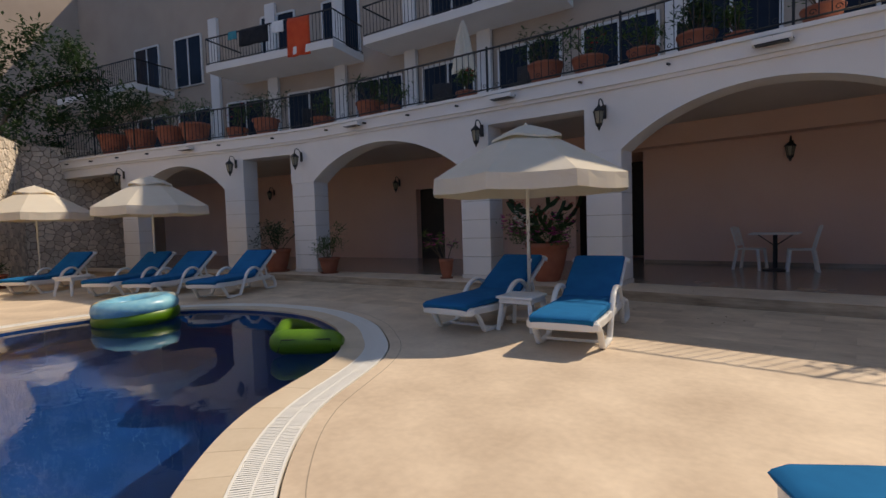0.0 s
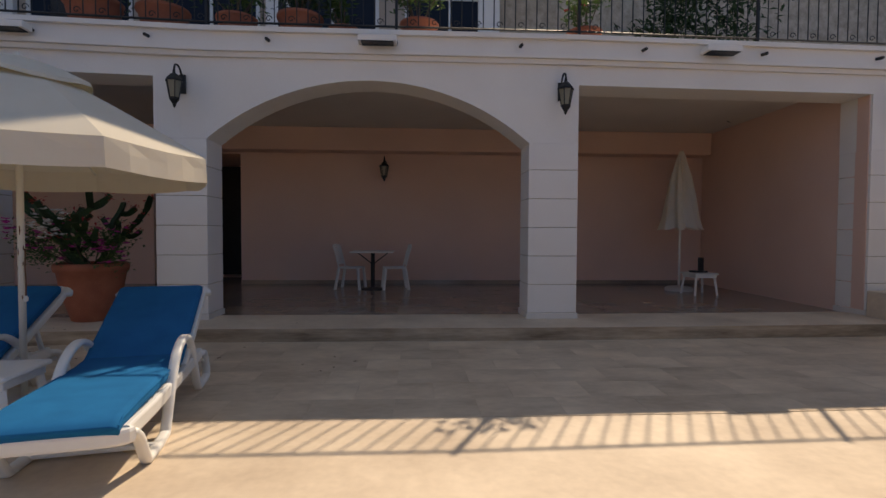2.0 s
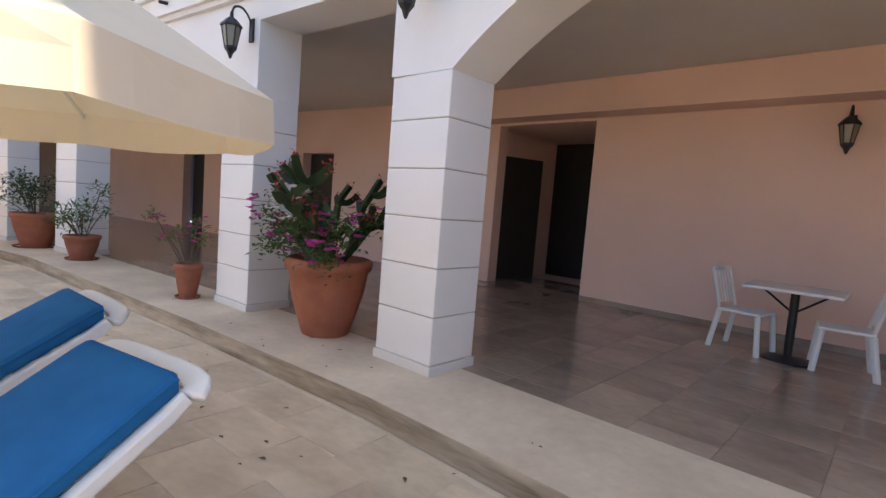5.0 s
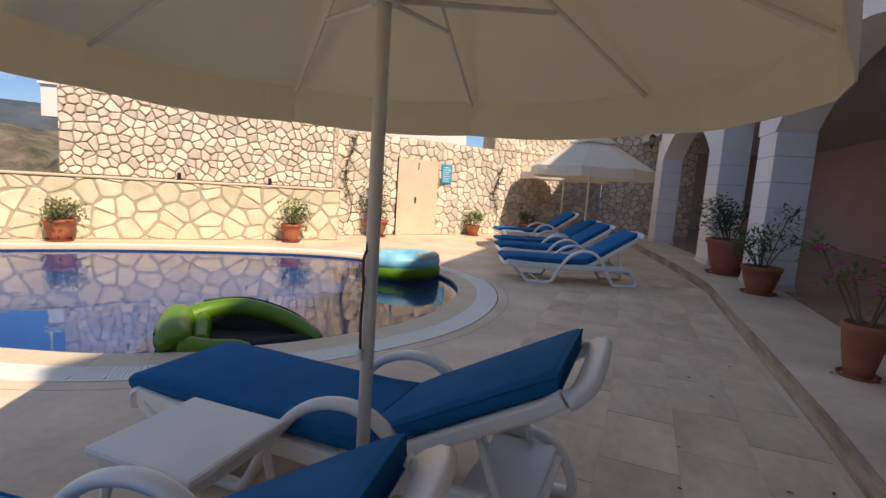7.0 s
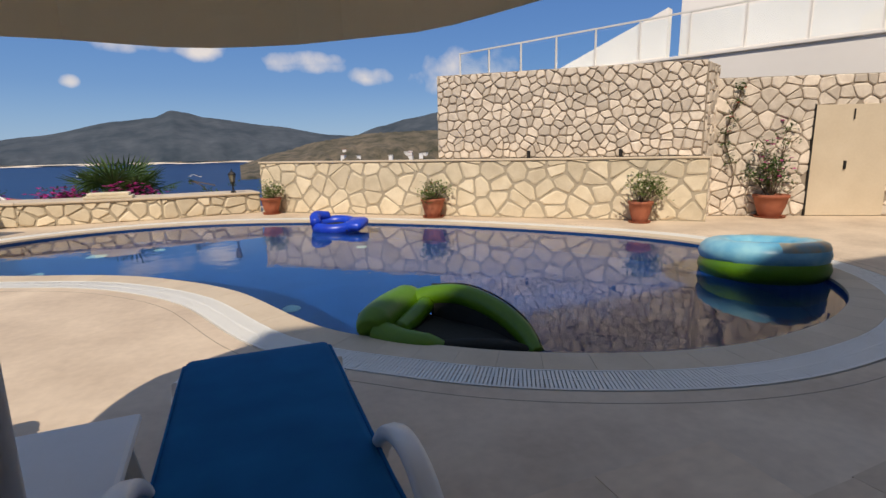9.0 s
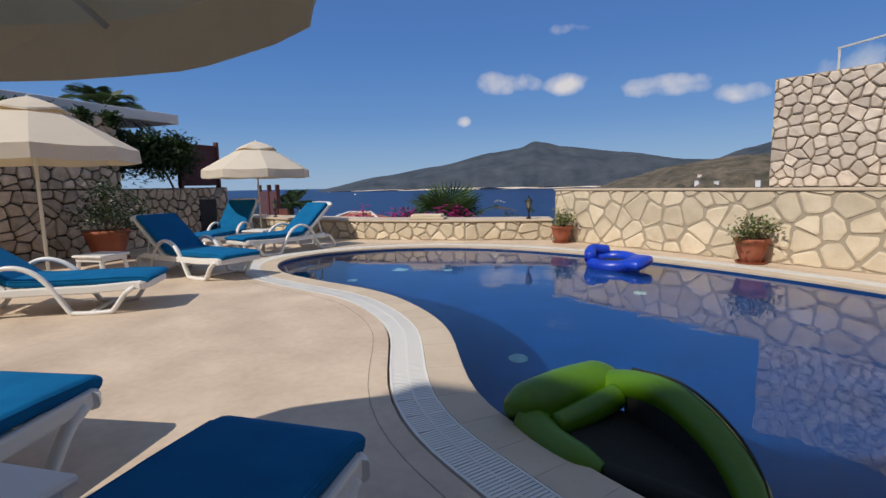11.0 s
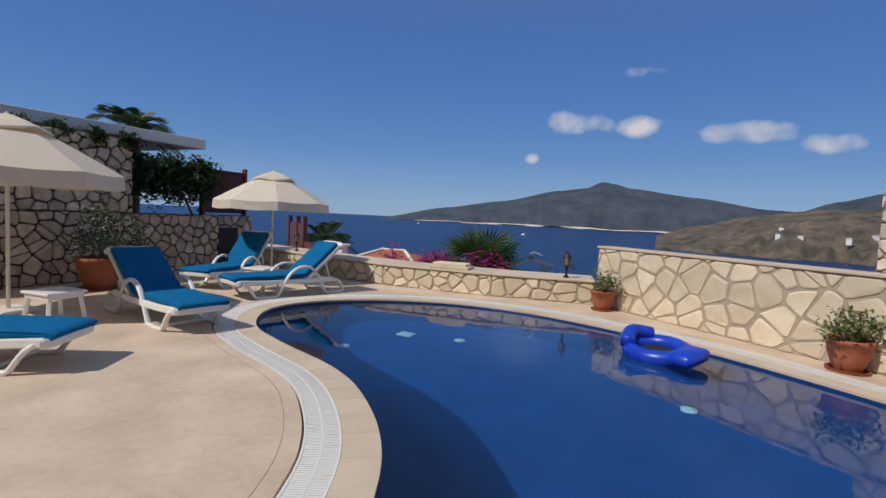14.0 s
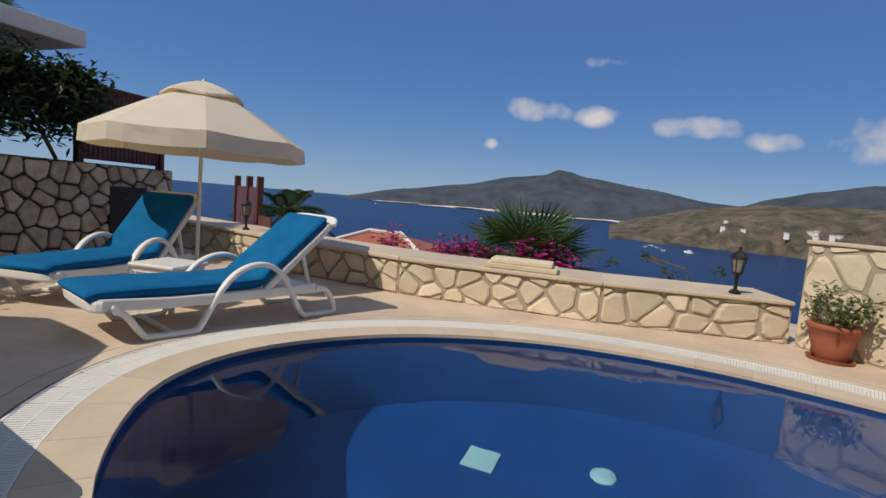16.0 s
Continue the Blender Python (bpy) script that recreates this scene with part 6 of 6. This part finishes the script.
# ---- palms and flowers below the parapet ----
def palm(name, label, x, y, z0, z1, fronds, length, fan, seed):
    rnd = random.Random(seed)
    t = thing(name, label, "palm", "palms", pose(x, y, 0))
    part("trunk", sweep(B(), smooth_line([(0, 0, z0), (0.06, 0.03, (z0 + z1) / 2), (0, 0, z1)], 4), ring(0.14, 10)), M_STEM, t)
    for k in range(fronds):
        a = 2 * math.pi * k / fronds + rnd.uniform(-0.2, 0.2)
        el = rnd.uniform(-0.2, 1.15)
        d = Vector((math.cos(a) * math.cos(el), math.sin(a) * math.cos(el), math.sin(el)))
        side = d.cross(Vector((0, 0, 1))).normalized()
        bm = B()
        L = length * rnd.uniform(0.8, 1.1)
        o = Vector((0, 0, z1))
        if fan:
            hub = o + d * L * 0.5
            sweep(bm, [o, hub], ring(0.012, 5))
            up = side.cross(d)
            for j in range(17):
                b = radians(-100 + 200 * j / 16)
                e = (d * math.cos(b) + side * math.sin(b)).normalized()
                tip = hub + e * L * 0.55 + Vector((0, 0, -0.10 * L * abs(math.sin(b))))
                w = up.cross(e).normalized() * 0.022 * L
                m_ = hub + e * L * 0.3
                vs_ = [bm.verts.new(q) for q in (hub, m_ + w, tip, m_ - w)]
                bm.faces.new(vs_)
        else:
            pts = [o + d * L * s + Vector((0, 0, -0.55 * L * s * s)) for s in [j / 12 for j in range(13)]]
            sweep(bm, pts, ring(0.012, 5))
            for j in range(2, 13):
                for sg_ in (-1, 1):
                    for half in (0, 0.5):
                        p = pts[j] if half == 0 or j == 12 else (pts[j] + pts[j + 1]) / 2
                        ll = L * 0.32 * (1.1 - abs(j / 12 - 0.4))
                        e = (side * sg_ + d * 0.7 + Vector((0, 0, -0.35))).normalized()
                        w = d * 0.02
                        vs_ = [bm.verts.new(q) for q in (p - w, p + e * ll * 0.5 - w * 0.8, p + e * ll, p + e * ll * 0.5 + w)]
                        bm.faces.new(vs_)
        part("frond", bm, M_LEAF if fan else M_CACTUS, t)


palm("fan_palm", "bushy fan palm rising behind the parapet", 2.5, -9.6, -2.5, 0.12, 34, 1.45, True, 61)
palm("date_palm", "dark feathery date palm below the terrace", 8.7, -10.3, -3.0, 0.55, 34, 1.35, False, 62)
palm("roof_palm", "palm crown showing above the neighbour's roof", 9.0, -4.0, 0.0, 3.2, 34, 1.1, False, 63)
bg = thing("bougainvillea", "sprawling magenta bougainvillea behind the parapet", "shrub", "", pose(3.4, -8.9, 0.12))
rnd = random.Random(64)
cl = [(-1.7 + 0.28 * k, rnd.uniform(-0.3, 0.3), 0.05 + rnd.uniform(-0.3, 0.25), 0.28) for k in range(13)]
part("foliage", leaves(B(), cl + [(-0.9, -0.3, 0.35, 0.3), (-1.5, -0.3, 0.25, 0.3)], 1500, 0.10, rnd), M_LEAF, bg)
bm = B()
blooms(bm, [(c_[0] + rnd.gauss(0, 0.16), c_[1] + 0.15 + rnd.gauss(0, 0.14), c_[2] + rnd.gauss(0.02, 0.14)) for c_ in cl for _ in range(58)], 0.07, rnd)
tagged(part("blossom", bm, M_PETAL_P, bg, "dense magenta bracts"), kind="stuff")
part("trunk", sweep(B(), [(0, 0, -3.0), (0.1, 0, -1.2), (0, 0, 0)], ring(0.06, 8)), M_STEM, bg)
sprig = thing("climber", "thin flowering sprig above the parapet", "climber", "", pose(0.1, -7.5, 0))
part("stem", sweep(B(), smooth_line([(-0.2, 0, -3.4), (-0.1, 0, -0.5), (0.1, 0, 0.5), (0.45, 0, 0.72), (-0.1, 0, 0.6)], 4), ring(0.012, 5)), M_STEM, sprig)
part("foliage", leaves(B(), [(0.1, 0, 0.5, 0.1), (0.4, 0, 0.7, 0.08), (-0.5, 0, 0.6, 0.08), (0.8, 0, 0.55, 0.1), (-0.1, 0, 0.4, 0.1)], 160, 0.07, rnd), M_LEAF, sprig)
part("blossom", blooms(B(), [(0.35, 0, 0.85), (0.28, 0, 0.83), (0.42, 0, 0.82), (0.2, 0, 0.8)], 0.05, rnd), M_PETAL_W, sprig)
# loose stone slabs on the parapet
t = thing("stone_stack", "pale stone slabs stacked on the parapet cap", "stone", "", pose(1.85, -6.35, LOW_H + 0.0505, 0, 0, 8))
for k, (w, dd, z0, z1) in enumerate(((0.42, 0.22, 0.0, 0.06), (0.36, 0.19, 0.0605, 0.115))):
    part("slab", box(B(), -w, -dd, z0, w, dd, z1, 0.012), M_STONE_FLAT, t)
# lower roof with its chimney
rf = thing("lower_house", "red tiled roof of a house below the terrace", "house", "", pose(5.9, -9.8, 0, 0, 0, 8))
M_TILE = mat("roof_tiles", (0.34, 0.10, 0.06), (0.45, 0.16, 0.10), rough=0.85, scale=4, fine=30, bump=0.4)
bm = B()
vs_ = [bm.verts.new(p) for p in ((-1.8, 1.0, -0.25), (1.8, 1.0, -0.25), (0.6, -1.2, 0.32), (-0.2, -1.2, 0.32), (-1.8, -3.4, -0.25), (1.8, -3.4, -0.25))]
for q in ((0, 1, 2, 3), (3, 2, 5, 4), (0, 3, 4), (1, 5, 2), (0, 4, 5, 1)):
    bm.faces.new([vs_[k] for k in q])
part("roof", bm, M_TILE, rf, "red clay roof")
part("ridge", sweep(B(), [(-1.8, 1.0, -0.22), (-0.2, -1.2, 0.35), (0.6, -1.2, 0.35), (1.8, 1.0, -0.22)], ring(0.05, 6)), M_VILLA, rf, "white ridge line")
part("wall", box(B(), -1.6, -3.2, -6.0, 1.6, 0.8, -0.26), M_VILLA, rf)
cm = part("chimney", box(B(), 1.4, -0.3, -0.3, 1.75, 0.05, 0.42, 0.01), M_VILLA, rf)
part("chimney_cap", box(B(), 1.33, -0.37, 0.421, 1.82, 0.12, 0.50, 0.015), M_VILLA, cm)
# hillside below the terrace
bm = B()
n = 24
grid = [[bm.verts.new((-40 + 90 * i / n, -8.3 - 70 * j / n, -3.0 - 22.5 * (j / n) + 0.8 * noise.noise(Vector((i * 0.5, j * 0.5, 2))))) for j in range(n + 1)] for i in range(n + 1)]
for i in range(n):
    for j in range(n):
        bm.faces.new((grid[i][j], grid[i + 1][j], grid[i + 1][j + 1], grid[i][j + 1]))
struct("ground", bm, M_HILL2, "scrubby hillside below the terrace", "ground")
bm = B()
box(bm, -26, -8.2, -4.0, 9.6, -8.0, -0.301)
struct("wall_terrace", bm, M_MORTAR, "retaining wall of the terrace", "wall")
# far buildings and cuttings on the headland
rnd = random.Random(99)
for k in range(18):
    b = radians(rnd.choice([rnd.uniform(160, 174), rnd.uniform(164, 170)]))
    rr = rnd.uniform(640, 780)
    zz = SEA + 18 + (rr - 600) / 220 * 26 + rnd.uniform(-7, -2)
    w, hh = rnd.uniform(3, 6.5), rnd.uniform(1.8, 3.4)
    hs = thing("far_house", "small white house on the headland", "house", "far white houses", pose(-math.sin(b) * rr, math.cos(b) * rr, zz, 0, 0, rnd.uniform(0, 90)))
    part("wall", box(B(), -w / 2, -2.5, -4, w / 2, 2.5, hh), M_VILLA, hs)
    part("roof", box(B(), -w / 2 - 0.4, -2.8, hh, w / 2 + 0.4, 2.8, hh + 0.4), M_TILE if k % 4 == 0 else M_VILLA, hs)
for b, rr in ((-162, 900), (-150, 1500), (176, 480)):
    a = radians(b)
    bt = thing("boat", "small white motor boat on the sea", "boat", "boats", pose(-math.sin(a) * rr, math.cos(a) * rr, SEA, 0, 0, 40 + b))
    part("hull", sweep(B(), [(0, -4, 0.6), (0, 0, 0.5), (0, 3, 0.7), (0, 5, 1.0)], [(1.3, 0.7), (-1.3, 0.7), (-0.7, -0.6), (0.7, -0.6)], (1, 0, 0)), M_RESIN, bt)
    part("cabin", box(B(), -0.9, -2, 1.2, 0.9, 1, 2.6, 0.2), M_RESIN, bt)

# ---- paving slabs in front of the arcade ----
M_SLAB = mat("travertine_slab", (0.45, 0.335, 0.24), (0.74, 0.585, 0.43), rough=0.5, scale=1.6, fine=11, bump=0.12, dist=0.004, spread=0.08, spec=0.3, stretch=(1, 1.7, 1))
slab_rnd = random.Random(12)
meshes = []
for k in range(5):
    bm = B()
    box(bm, -0.3113, -0.2013, 0.0, 0.3113, 0.2013, 0.005, 0.001)
    meshes.append(mesh_of("paving_slab", bm, M_SLAB))
made = 0
for row in range(6):
    for col in range(40):
        x = 8.0 - col * 0.624 - (0.31 if row % 2 else 0)
        i = max(j for j in range(len(STEP) - 1) if STEP[j].x >= x)
        p, q = STEP[i], STEP[i + 1]
        y = p.y + (q.y - p.y) * (x - p.x) / (q.x - p.x) - 0.27 - row * 0.404
        if any((Vector((x, y, 0)) - g_).length < 0.75 for g_ in G_DRAIN[::3]) or made >= 300 or x < -9.5:
            continue
        piece("paving_slab", meshes[slab_rnd.randrange(5)], deck, pose(x, y, slab_rnd.uniform(-0.0015, 0.0005), 0, 0, math.degrees(math.atan2(p.y - q.y, p.x - q.x)) + slab_rnd.uniform(-0.2, 0.2)))
        made += 1
# marble tiles of the arcade floor
me_tile = mesh_of("floor_tile", box(B(), -0.248, -0.248, 0, 0.248, 0.248, 0.004, 0.001), M_ARCADE)
floor_ob = bpy.data.objects["floor"]
for i in range(24):
    for j in range(10):
        x, y = -3.6 + i * 0.5, 7.0 + j * 0.5
        piece("floor_tile", me_tile, floor_ob, pose(x, y, FLOOR))
